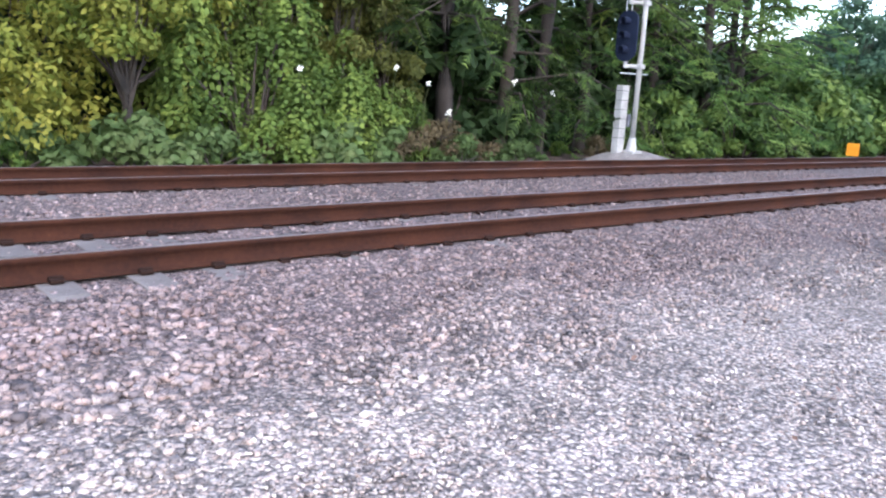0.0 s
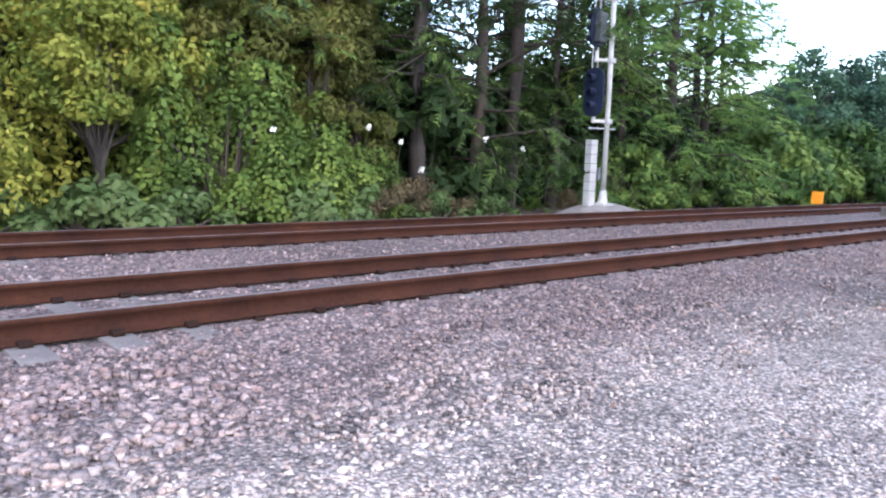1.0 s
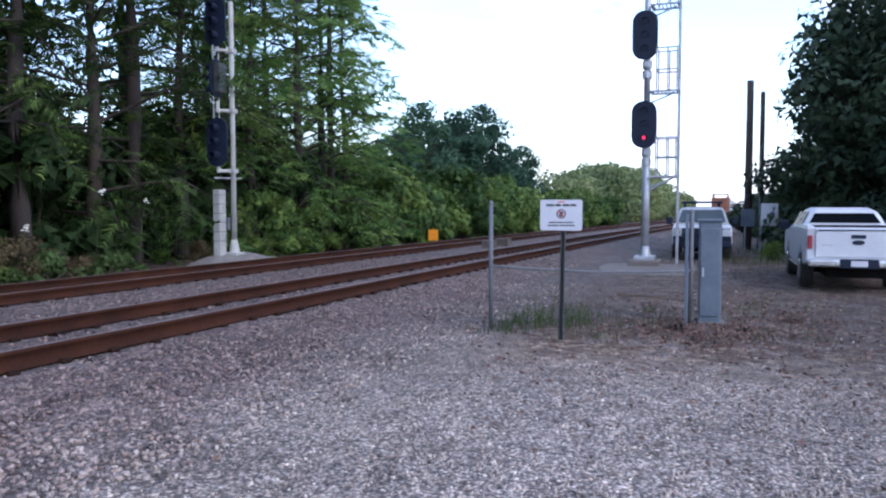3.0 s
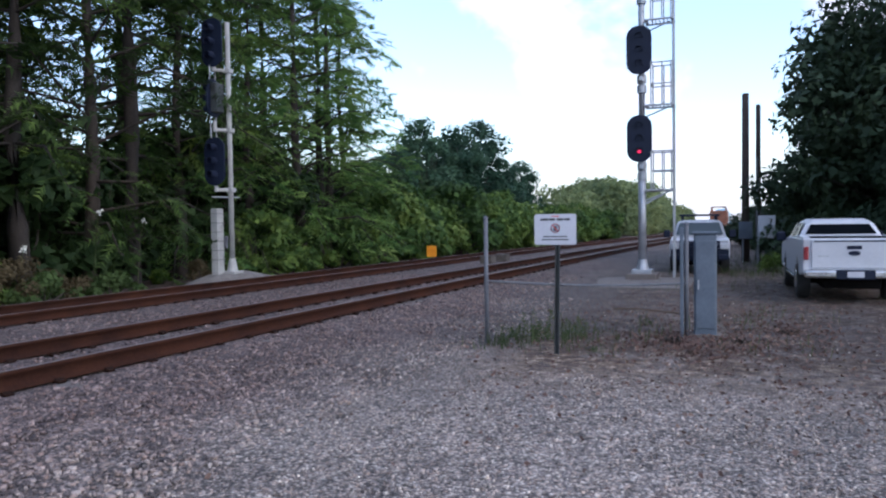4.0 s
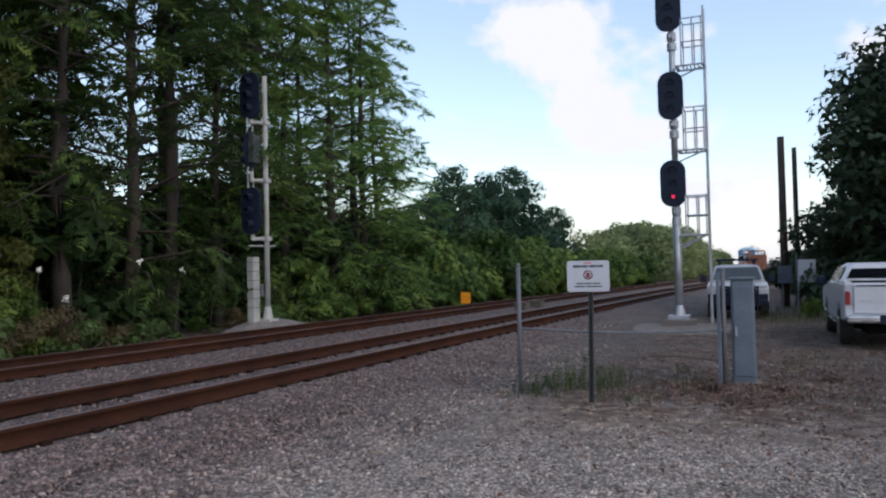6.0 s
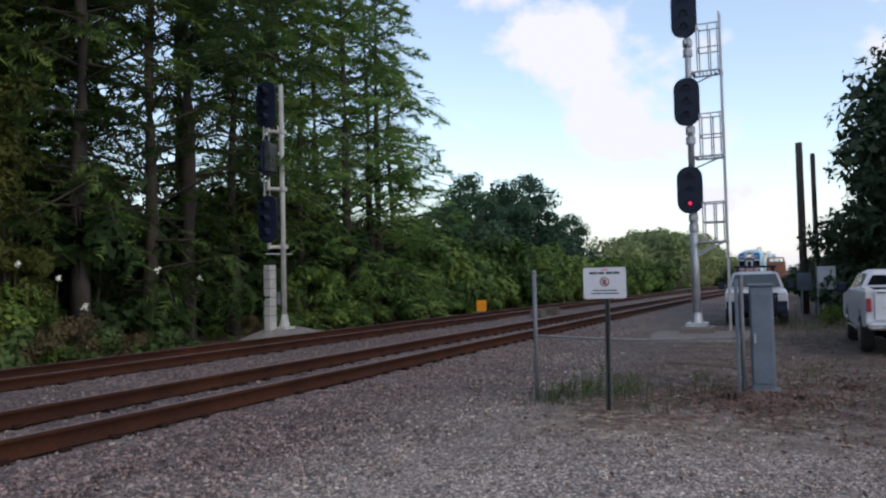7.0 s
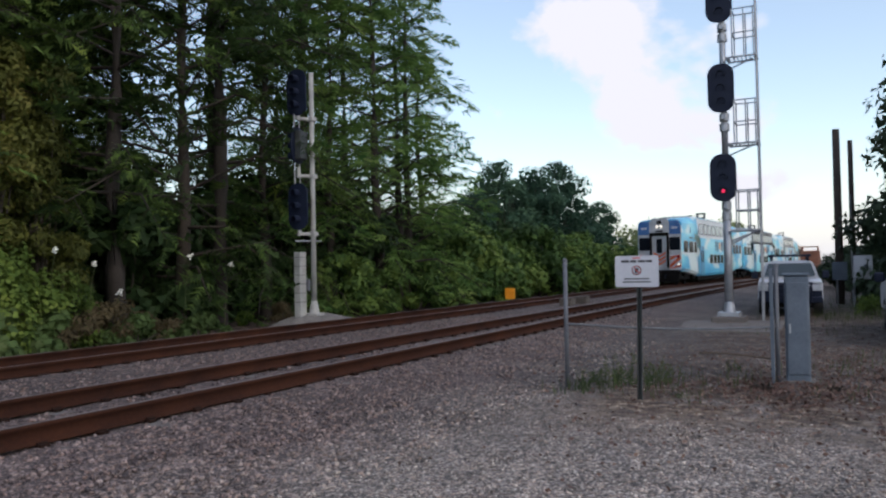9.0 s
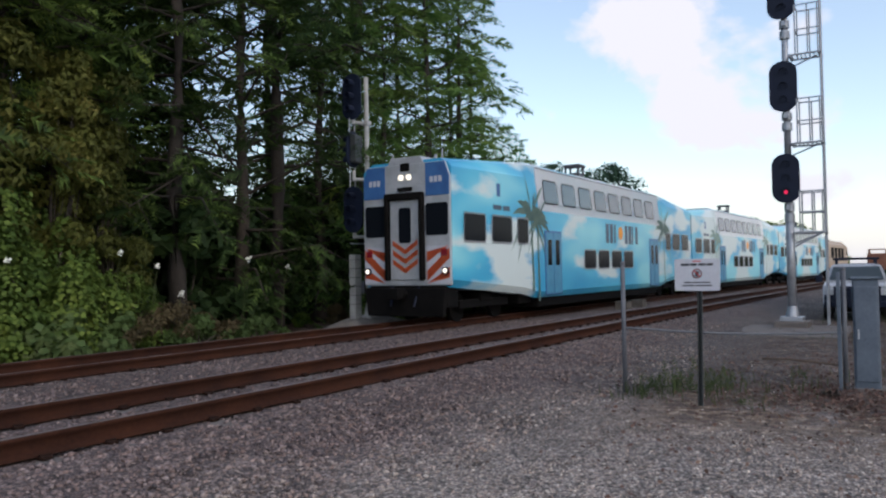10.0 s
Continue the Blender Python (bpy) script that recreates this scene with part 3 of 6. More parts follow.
def make_ground():
    a = spread(30, 0.5, 3500)
    xs = np.array(sorted({-v for v in a} | set(a)))
    inner = sorted(set(np.round(np.arange(-8, 19, 0.25), 3)) | set(PROFILE_U[1:-1]))
    b = spread(20, 2.0, 3500)[1:]
    us = np.array([-8 - v for v in b[::-1]] + list(inner) + [18.75 + v for v in b])
    X, U = np.meshgrid(xs, us, indexing="ij")
    Y = U - bend(X)
    rng = np.random.default_rng(3)
    Z = level(X, Y)
    near = (np.abs(X) < 60) & (np.abs(Y) < 30)
    Z = Z + np.where(near, rng.normal(0, 0.008, X.shape), 0)
    n, k = X.shape
    idx = np.arange(n * k).reshape(n, k)
    f = np.stack([idx[:-1, :-1], idx[1:, :-1], idx[1:, 1:], idx[:-1, 1:]], -1).reshape(-1, 4)
    ob = raw("ground", np.stack([X, Y, Z], -1).reshape(-1, 3), f, M["ground"], None, "", True)
    tagged(ob, "grey gravel yard with dirt patches beside the tracks", "ground", kind="structure")


make_ground()


def sweep(outline, xs, y, z):
    """Verts and faces of a closed outline of (y, z) carried along the bending track."""
    o = np.array(outline)
    rows = []
    for x in xs:
        rows.append(np.stack([np.full(len(o), x), y - bend(x) + o[:, 0], z + fall(x) + o[:, 1]], -1))
    v = np.concatenate(rows)
    n, k = len(xs), len(o)
    i, j = np.meshgrid(np.arange(n - 1), np.arange(k), indexing="ij")
    f = np.stack([i * k + j, (i + 1) * k + j, (i + 1) * k + (j + 1) % k, i * k + (j + 1) % k], -1).reshape(-1, 4)
    return v, f


RAIL = [(-0.075, -0.19), (0.075, -0.19), (0.075, -0.178), (0.02, -0.158), (0.009, -0.14), (0.009, -0.06), (0.036, -0.042), (0.037, -0.012), (0.028, -0.001),
        (-0.028, -0.001), (-0.037, -0.012), (-0.036, -0.042), (-0.009, -0.06), (-0.009, -0.14), (-0.02, -0.158), (-0.075, -0.178)]
HEAD = [(-0.027, -0.004), (0.027, -0.004), (0.027, 0.001), (-0.027, 0.001)]


def make_track(name, y0, z0, label):
    t = thing(name, label, "railway track", kind="structure")
    xs = np.concatenate([np.arange(-60, 120, 2.0), np.arange(120, 401, 5.0)])
    for dy in (0, GAUGE):
        v, f = sweep(RAIL, xs, y0 + dy, z0)
        rail = raw("rail", v, f, M["rail"], t, "rust-brown steel rail")
        v, f = sweep(HEAD, xs, y0 + dy, z0)
        raw("running_surface", v, f, M["railtop"], rail, "worn top of the rail head")
    # one concrete tie and one clip, shared by all
    tb = B()
    prism(tb, [(-1.28, -0.40), (1.28, -0.40), (1.28, -0.222), (1.22, -0.207), (-1.22, -0.207), (-1.28, -0.222)], "x", -0.13, 0.13, 0.012)
    tie = part("tie", tb, M["tie"], t)
    cb = B()
    box(cb, -0.05, 0.05, 0.05, 0.15, -0.20, -0.165, 0.01)
    rod(cb, (-0.05, 0.10, -0.16), (0.05, 0.10, -0.16), 0.014, None, 6)
    clip = part("rail_clip", cb, M["clip"], t)
    first = True
    rng = random.Random(5)
    for i in range(165):
        x = -6 + 0.62 * i + rng.uniform(-0.02, 0.02)
        a = math.atan(2 * K * max(0, x))
        m = pose(x, y0 + GAUGE / 2 - float(bend(x)), z0 + float(fall(x)) + (rng.uniform(0.0, 0.012) if 11 <= i <= 14 else rng.uniform(-0.034, -0.006)), 0, 0, -math.degrees(a) + rng.uniform(-0.8, 0.8))
        if first:
            tie.matrix_basis = m
        else:
            o = tie.copy()
            scene.collection.objects.link(o)
            o.matrix_basis = m
        if -3 < x < 30:
            for dy, s in ((0, -1), (0, 1), (GAUGE, -1), (GAUGE, 1)):
                mm = m @ pose(0, dy - GAUGE / 2, 0, 0, 0, 0 if s > 0 else 180)
                if first:
                    clip.matrix_basis = mm
                    continue
                o = clip.copy()
                scene.collection.objects.link(o)
                o.matrix_basis = mm
        first = False
    return t


make_track("railway_track_near", Y1, 0.0, "rusty railway track on concrete ties in grey ballast")
make_track("railway_track_far", Y2, -0.134, "second rusty railway track beside the woods")

# crushed stone lying on the ground


def unit_stone():
    v = np.array([(x, y, z) for x in (-1, 1) for y in (-1, 1) for z in (-1, 1)]) * 0.66
    f = np.array([(0, 1, 3), (0, 3, 2), (4, 6, 7), (4, 7, 5), (0, 4, 5), (0, 5, 1), (2, 3, 7), (2, 7, 6), (0, 2, 6), (0, 6, 4), (1, 5, 7), (1, 7, 3)])
    return v, f


def make_stones(name, label, count, pick, size, seed):
    rng = np.random.default_rng(seed)
    v0, f0 = unit_stone()
    xy = pick(rng, count)
    n = len(xy)
    s = size(rng, xy, n)
    jit = 1 + rng.uniform(-0.45, 0.35, (n, len(v0), 3))
    v = v0[None] * jit * (s[:, None, None] * rng.uniform(0.55, 1.25, (n, 1, 3)) * np.array([1, 1, 0.75]))
    a = rng.uniform(0, 2 * np.pi, n)
    tip = rng.normal(0, 0.4, n)[:, None]
    v = np.stack([v[..., 0] * np.cos(tip) - v[..., 2] * np.sin(tip), v[..., 1], v[..., 0] * np.sin(tip) + v[..., 2] * np.cos(tip)], -1)
    c, d = np.cos(a)[:, None], np.sin(a)[:, None]
    vx, vy = v[..., 0] * c - v[..., 1] * d, v[..., 0] * d + v[..., 1] * c
    z = level(xy[:, 0], xy[:, 1]) + s * 0.15
    v = np.stack([vx + xy[:, :1], vy + xy[:, 1:], v[..., 2] + z[:, None]], -1).reshape(-1, 3)
    f = (f0[None] + (np.arange(n) * len(v0))[:, None, None]).reshape(-1, 3)
    ob = raw(name, v, f, M["stone"], None, label)
    tagged(ob, category="gravel", kind="stuff")


def pick_yard(rng, n):
    r = 2.3 + 15.5 * rng.uniform(0, 1, n) ** 1.3
    a = np.radians(rng.uniform(-12, 88, n))
    p = np.stack([r * np.cos(a), r * np.sin(a)], -1)
    u = p[:, 1] + bend(p[:, 0])
    return p[(u < 6.08) & ~((p[:, 0] > 8.8) & (p[:, 1] < 3.0) & (rng.uniform(0, 1, n) < 0.88))]


def pick_ballast(rng, n):
    x = -4 + 28 * rng.uniform(0, 1, n) ** 1.6
    u = rng.uniform(4.6, 15.2, n)
    for y0 in (Y1, Y2):
        for dy in (0, GAUGE):
            u = np.where(np.abs(u - y0 - dy) < 0.11, u + 0.25, u)
    # fewer stones lie on the ties
    k = (x + 6) / 0.62
    on = (np.abs(k - np.round(k)) < 0.2) & (((u > Y1 - 0.5) & (u < Y1 + 2.0)) | ((u > Y2 - 0.5) & (u < Y2 + 2.0)))
    bare = on & (x > 0.6) & (x < 3.0) & (u < 6.25)
    keep = ~bare & (~on | (rng.uniform(0, 1, n) < 0.7))
    return np.stack([x, u - bend(x)], -1)[keep]


make_stones("yard_gravel", "small pale crushed stones covering the yard", 52000, pick_yard,
            lambda r, p, n: np.where(p[:, 1] > 3.4, r.uniform(0.014, 0.032, n), r.uniform(0.007, 0.018, n)) * np.where(np.hypot((p[:, 0] - 1.2) / 1.3, (p[:, 1] - 4.9) / 0.75) < 1, 1.5, 1), 11)
make_stones("track_ballast", "coarse grey ballast stones between the rails", 27000, pick_ballast, lambda r, p, n: r.uniform(0.016, 0.036, n), 12)

# ---- vegetation ----


def leaf_quads(centres, rng, length, width, flat=0.6, single=False, facing=None):
    """Leaves about their centres; facing gives the way that each blade looks."""
    n = len(centres)
    d = rng.normal(0, 1, (n, 3))
    d[:, 2] = d[:, 2] * flat - 0.25
    if facing is not None:
        d[:, 2] -= 0.7
        d -= facing * (d * facing).sum(1, keepdims=True)
    d /= np.linalg.norm(d, axis=1, keepdims=True) + 1e-9
    e = np.cross(d, rng.normal(0, 1, (n, 3)) if facing is None else facing)
    e /= np.linalg.norm(e, axis=1, keepdims=True) + 1e-9
    s = rng.uniform(0.6, 1.3, (n, 1))
    L, Wd = d * length * s, e * width * s
    if single:
        v = np.stack([centres - L * 0.5 - Wd * 0.4, centres - L * 0.3 + Wd * 0.6, centres + L * 0.5], 1).reshape(-1, 3)
        return v, np.arange(3 * n).reshape(n, 3)
    v = np.stack([centres - L * 0.5, centres - L * 0.05 + Wd * 0.5, centres + L * 0.5, centres - L * 0.05 - Wd * 0.5], 1).reshape(-1, 3)
    return v, np.arange(4 * n).reshape(n, 4)


def unit(a):
    return a / (np.linalg.norm(a, axis=-1, keepdims=True) + 1e-9)


def feathers(starts, ways, lengths, rng, pairs, leaf, wide):
    """Feathery sprays: narrow leaflets on both sides of drooping twigs."""
    n = len(starts)
    q = (np.arange(pairs) + 0.6) / pairs
    up = unit(np.array([0, 0, 1.0]) + rng.normal(0, 0.5, (n, 3)))
    side = unit(np.cross(ways, up))
    stem = starts[:, None] + ways[:, None] * (lengths[:, None] * q)[..., None]
    stem[..., 2] -= 0.30 * lengths[:, None] * q ** 2
    out = []
    for sgn in (-1, 1):
        d = unit(ways[:, None] * 0.55 + sgn * side[:, None] * 0.85 + np.array([0, 0, -0.28]) + rng.normal(0, 0.22, (n, pairs, 3)))
        ln = (leaf * (1.15 - 0.6 * q) * rng.uniform(0.7, 1.25, (n, pairs)))[..., None]
        half = ways[:, None] * wide * 0.5
        out.append(np.stack([stem - half, stem + half, stem + d * ln], 2))
    v = np.concatenate(out, 1).reshape(-1, 3)
    return v, np.arange(len(v)).reshape(-1, 3)


def tube(points, radii, seg=6):
    pts, rows = [Vector(p) for p in points], []
    for i, p in enumerate(pts):
        d = (pts[min(i + 1, len(pts) - 1)] - pts[max(i - 1, 0)]).normalized()
        q = d.to_track_quat("Z", "Y")
        rows.append([p + q @ Vector((radii[i] * math.cos(2 * math.pi * j / seg), radii[i] * math.sin(2 * math.pi * j / seg), 0)) for j in range(seg)])
    v = np.array([x[:] for r in rows for x in r])
    f = [[i * seg + j, i * seg + (j + 1) % seg, (i + 1) * seg + (j + 1) % seg, (i + 1) * seg + j] for i in range(len(pts) - 1) for j in range(seg)]
    return v, np.array(f)


def merge(meshes):
    vs, fs, k = [], [], 0
    for v, f in meshes:
        vs.append(v)
        fs.append(f + k)
        k += len(v)
    return np.concatenate(vs), np.concatenate(fs)


def tall_tree(seed, h, start, spread_, mat, bark, label, boughs=46, low=8, sprays=18, pairs=8, wide=1.08):
    """A cypress: straight bare trunk, a few hanging low boughs, and a layered feathery crown from start upwards."""
    rng = np.random.default_rng(seed)
    t = thing("tree", label, "tree")
    lean = rng.normal(0, 0.014, 2)
    spine = [(lean[0] * z + 0.08 * math.sin(z * 0.7 + seed), lean[1] * z + 0.08 * math.cos(z * 0.6 + seed), z) for z in np.linspace(-0.4, h, 9)]
    rad = [0.23 * (1 - 0.86 * i / 8) * h / 15 for i in range(9)]
    wood = [tube(spine, rad, 8)]
    S, D, LN = [], [], []
    for i in range(boughs + low):
        under = i >= boughs
        q = (i + rng.uniform(0, 1)) / boughs if not under else 0.0
        z = start + (h - start) * q if not under else start * rng.uniform(0.42, 1.0)
        az = i * 2.4 + rng.uniform(-0.6, 0.6)
        L = spread_ * (1.0 - 0.68 * q) * rng.uniform(0.6, 1.25) * (0.8 if under else 1)
        rise = rng.uniform(-0.3, 0.15) if under else rng.uniform(-0.05, 0.5)
        j = min(8, max(0, int((z + 0.4) / (h + 0.4) * 8)))
        base = np.array([spine[j][0], spine[j][1], z])
        way = np.array([math.cos(az), math.sin(az), rise])
        side = np.array([-math.sin(az), math.cos(az), 0.0])
        tip = base + way * L + np.array([0, 0, -0.2 * L])
        mid = base + way * L * 0.55 + np.array([0, 0, 0.07 * L])
        wood.append(tube([base, mid, tip], [0.055 * (1 - 0.6 * q), 0.032 * (1 - 0.5 * q), 0.008], 4))
        for k in range(sprays):
            w = 0.22 + 0.82 * (k + rng.uniform(0, 1)) / sprays
            c = base + (mid - base) * w / 0.55 if w < 0.55 else mid + (tip - mid) * (w - 0.55) / 0.45
            sgn = 1 if k % 2 else -1
            d = way * rng.uniform(0.3, 1.0) + side * sgn * rng.uniform(0.3, 1.1) + np.array([0, 0, rng.normal(-0.05, 0.28)])
            ln = (0.30 + 0.24 * L * (1.15 - 0.75 * w)) * rng.uniform(0.7, 1.25)
            d = d / np.linalg.norm(d)
            off = c + np.array([0, 0, rng.normal(0, 0.06 * L)])
            S.append(off)
            D.append(d)
            LN.append(ln)
            if k % 5 == 0:
                wood.append(tube([c, off + d * ln * 0.5, off + d * ln * 0.95 + np.array([0, 0, -0.25 * ln])], [0.014, 0.009, 0.003], 3))
    v, f = merge(wood)
    raw("trunk", v, f, bark, t, "", True)
    v, f = feathers(np.array(S), np.array(D), np.array(LN), rng, pairs, 0.27 * wide, 0.085 * wide)
    raw("crown", v, f, mat, t)
    return t


def vine_mound(seed, w, d, h, lobes, strands, mat, label):
    """A bush smothered in vines: strings of heart-shaped leaves that hang over rounded lobes."""
    rng = np.random.default_rng(seed)
    t = thing("bush", label, "bush")
    cents, faces, wood = [], [], []
    for i in range(lobes):
        a, phi = rng.uniform(0, 2 * np.pi), math.acos(rng.uniform(0.05, 1.0))
        k = rng.uniform(0.72, 1.08)
        c = np.array([0.5 * w * k * math.sin(phi) * math.cos(a), 0.5 * d * k * math.sin(phi) * math.sin(a), max(0.5, h * k * math.cos(phi) * 0.95)])
        R = rng.uniform(0.35, 0.75)
        wood.append(tube([(0.15 * c[0], 0.15 * c[1], -0.1), c * np.array([0.6, 0.6, 0.7]), c], [0.06, 0.035, 0.01], 5))
        n = int(strands * R / 0.55)
        b = rng.uniform(0, 2 * np.pi, n)
        out = np.stack([np.cos(b), np.sin(b), np.zeros(n)], -1)
        fall_ = rng.uniform(0.35, 1.5, n)
        m = 11
        for j in range(m):
            q = j / (m - 1)
            reach = R * (0.12 + 0.88 * min(1, q * 2.2) ** 0.7)
            p = c + out * reach * rng.uniform(0.75, 1.1, (n, 1))
            p[:, 2] += 0.12 - q * fall_ * (0.35 + 0.65 * q) + rng.normal(0, 0.04, n)
            ok = p[:, 2] > 0.05
            cents.append((p + rng.normal(0, 0.04, (n, 3)))[ok])
            faces.append(unit(out * (0.35 + 0.5 * q) + np.array([0, 0, 0.85 - 0.45 * q]) + rng.normal(0, 0.28, (n, 3)))[ok])
    v, f = merge(wood)
    raw("stem", v, f, M["bark"], t, "", True)
    v, f = leaf_quads(np.concatenate(cents), rng, 0.15, 0.12, 0.5, False, np.concatenate(faces))
    raw("foliage", v, f, mat, t)
    return t


def lumpy(seed, w, d, h, leaves, mat, label, name="bush", category="bush", length=0.2, width=0.12, lumps=14, single=False, base=0.0, knot=0.27, fringe=1.12, squash=0.8):
    """A bush or a broad crown: leaves in uneven clumps round branching stems."""
    rng = np.random.default_rng(seed)
    t = thing(name, label, category)
    cents, wood, looks = [], [], []
    for i in range(lumps):
        a, r = rng.uniform(0, 2 * np.pi), math.sqrt(rng.uniform(0.0, 1.0))
        q = rng.uniform(0.12, 1.0) * (rng.uniform(0.74, 1.1) if knot < 0.2 else 1)
        lim = math.sqrt(max(0.05, 1 - (q * 0.92) ** 2))
        c = np.array([0.5 * w * r * lim * math.cos(a), 0.5 * d * r * lim * math.sin(a), base + (h - base) * q * 0.86])
        R = rng.uniform(0.5, 1.0) * min(w, d) * knot
        n = int(leaves / lumps)
        p = rng.normal(0, 1, (n, 3))
        p /= np.linalg.norm(p, axis=1, keepdims=True)
        looks.append(unit(p * 0.8 + np.array([0, 0, 0.45]) + rng.normal(0, 0.42, (n, 3))))
        p = p * (R * rng.uniform(0.35, fringe, (n, 1)) ** 0.5) * np.array([1, 1, squash])
        p = p + rng.normal(0, 0.05, (n, 3))
        p[:, 2] = np.maximum(p[:, 2], -c[2] + 0.03)
        cents.append(c + p)
        grip = 0.1 if base == 0 else 0.012
        root = np.array([grip * w * math.cos(a), grip * d * math.sin(a), 0 if base == 0 else base * rng.uniform(0.6, 0.95)])
        wood.append(tube([root * np.array([1, 1, 1]), root * 0.5 + c * 0.5 + rng.normal(0, 0.08, 3), c], [0.035 + 0.012 * h * 0.3, 0.025, 0.01], 5))
    if base:
        wood.append(tube([(0, 0, -0.3), (0.1, 0.05, base * 0.5), (0, 0, base)], [0.045 * h * 0.6, 0.035 * h * 0.6, 0.03 * h * 0.6], 8))
    v, f = merge(wood)
    raw("trunk" if base else "stem", v, f, M["bark"], t, "", True)
    v, f = leaf_quads(np.concatenate(cents), rng, length, width, 0.9, single, np.concatenate(looks))
    raw("crown" if base else "foliage", v, f, mat, t)
    return t


def place(src, used, x, y, s=1.0, rz=0.0, sz=None, z=None):
    z = float(level(x, y)) if z is None else z
    m = pose(x, y, z, 0, 0, rz) @ Matrix.Diagonal((s, s, s if sz is None else sz, 1))
    if src in used:
        return copy_thing(src, m)
    used.add(src)
    src.matrix_basis = m
    return src


def make_woods():
    used = set()
    rnd = random.Random(21)
    lab = "tall slender cypress with feathery dark green foliage"
    talls = [tall_tree(31 + i, 17 + i, 6.6 + 0.5 * i, 3.9, M["leafdark"], M["bark"] if i % 2 else M["palebark"], lab) for i in range(3)]
    talls += [tall_tree(41, 15, 3.4, 4.2, M["leafdark"], M["bark"], "full dark green cypress in the woods")]
    airy = [tall_tree(46 + i, 16 + i, 2.6, 4.4, M["leafbacklit"], M["palebark"], "airy cypress with long feathery boughs, back light in its leaf colour", 48, 6, 18, 9, 0.95) for i in range(2)]
    for tr in talls + airy:
        tagged(tr, group="woods by the track")
    spots = []
    for i in range(18):
        spots.append((1 + 2.45 * i + rnd.uniform(-0.9, 0.9), 19.6 + rnd.uniform(-0.8, 1.2)))
    for i in range(9):
        spots.append((4 + 5.2 * i + rnd.uniform(-1.2, 1.2), 23.5 + rnd.uniform(-1.5, 1.5)))
    for i in range(4):
        spots.append((9 + 12 * i + rnd.uniform(-2, 2), 29 + rnd.uniform(-2, 2)))
    spots += [(2 + 3.4 * i + rnd.uniform(-1, 1), 32 + rnd.uniform(-2, 3)) for i in range(12)]
    spots += [(21.4, 29.3), (24.3, 29.4), (13.2, 21.4), (16.2, 24.5), (18.6, 28.0), (3.5, 25.5), (7.5, 26), (11, 25.2), (15.5, 26), (19, 27)]
    for i, (x, y) in enumerate(spots):
        if x > 37.5 + (y - 19) * 0.6 or (y > 29.5 and x > 0.74 * y):
            continue
        if x < 14 and y < 22:
            y += 2.4
        s = rnd.uniform(0.88, 1.15)
        # greater x takes the paler leaves, which carry the back light
        src = airy[i % 2] if x > 28 or (x > 20 and i % 2) else talls[3] if y > 29 else talls[i % 4]
        place(src, used, x, y - float(bend(x)), s if x < 36 else s * 0.86, rnd.uniform(0, 360))
    # undergrowth
    vines = [vine_mound(51 + i, 5.2, 3.2, 4.9 - 0.7 * i, 46, 26, M["leafvine"], "vine-covered green bush in front of the woods") for i in range(2)]
    bushes = [lumpy(61 + i, 4.2, 3.2, 3.4 - 0.4 * i, 4400, M["leafmid"], "dense green bush at the edge of the woods", length=0.24, width=0.17, lumps=22, single=True, knot=0.22, fringe=1.25) for i in range(3)]
    backs = [lumpy(66 + i, 4.6, 3.6, 4.4, 2800, M["leafshaded"], "bush deeper in the woods with shade in its leaf colour", length=0.33, width=0.23, lumps=18, single=True) for i in range(2)]
    yellow = lumpy(71, 4.6, 3.4, 6.2, 8600, M["leafyellow"], "tall shrub with yellowing leaves at the edge of the woods", length=0.17, width=0.095, lumps=34, knot=0.2, fringe=1.4)
    broad = lumpy(72, 2.4, 1.4, 0.95, 1900, M["elephant"], "low weeds with broad pale leaves beside the track", "weed_clump", "weeds", 0.22, 0.16, 14)
    dry = lumpy(74, 2.6, 1.8, 1.7, 1800, M["leafdry"], "dry brown brush among the green bushes", length=0.2, width=0.08, lumps=10)
    for x, y, s in ((12.6, 17.2, 0.8), (14.2, 17.4, 1.0), (15.6, 17.1, 0.7), (8.6, 17.2, 0.55), (21.8, 17.2, 0.7)):
        place(dry, used, x, y, s, rnd.uniform(0, 360))
    for s in vines + bushes + backs:
        tagged(s, group="undergrowth")
    for x, y, s in ((2.6, 17.9, 1.0), (0.6, 18.2, 1.1), (4.0, 20.4, 1.2)):
        place(yellow, used, x, y, s, rnd.uniform(0, 360))
    arch = lumpy(73, 4.4, 3.2, 5.4, 7600, M["leafyellow"], "leaning small tree with yellowing leaves over a dark hollow", "tree", "tree", 0.17, 0.095, 30, base=1.9, knot=0.2, fringe=1.4)
    place(arch, used, 6.0, 18.2, 1.0, 30)
    place(arch, used, 7.0, 19.8, 1.15, 160)
    drape = lumpy(75, 3.4, 2.4, 9.5, 11000, M["leafdrape"], "tall tree hung with olive-brown vines", "tree", "tree", 0.24, 0.11, 34, True, 1.2)
    place(drape, used, 10.4, 19.5, 1.0, 0)
    place(drape, used, 12.2, 19.2, 0.85, 90, 0.95)
    place(drape, used, 8.6, 20.8, 1.1, 200)
    place(drape, used, 13.6, 19.0, 0.8, 300, 0.9)
    for i, (x, y, s) in enumerate(((9.0, 18.3, 0.92), (11.2, 18.0, 0.88), (13.0, 17.8, 0.5), (-1.5, 18.5, 1.1), (8.9, 19.8, 1.1), (10.8, 19.6, 1.0))):
        place(vines[i % 2], used, x, y, s, rnd.uniform(0, 360), s * (1.35 if i > 3 else 1.0))
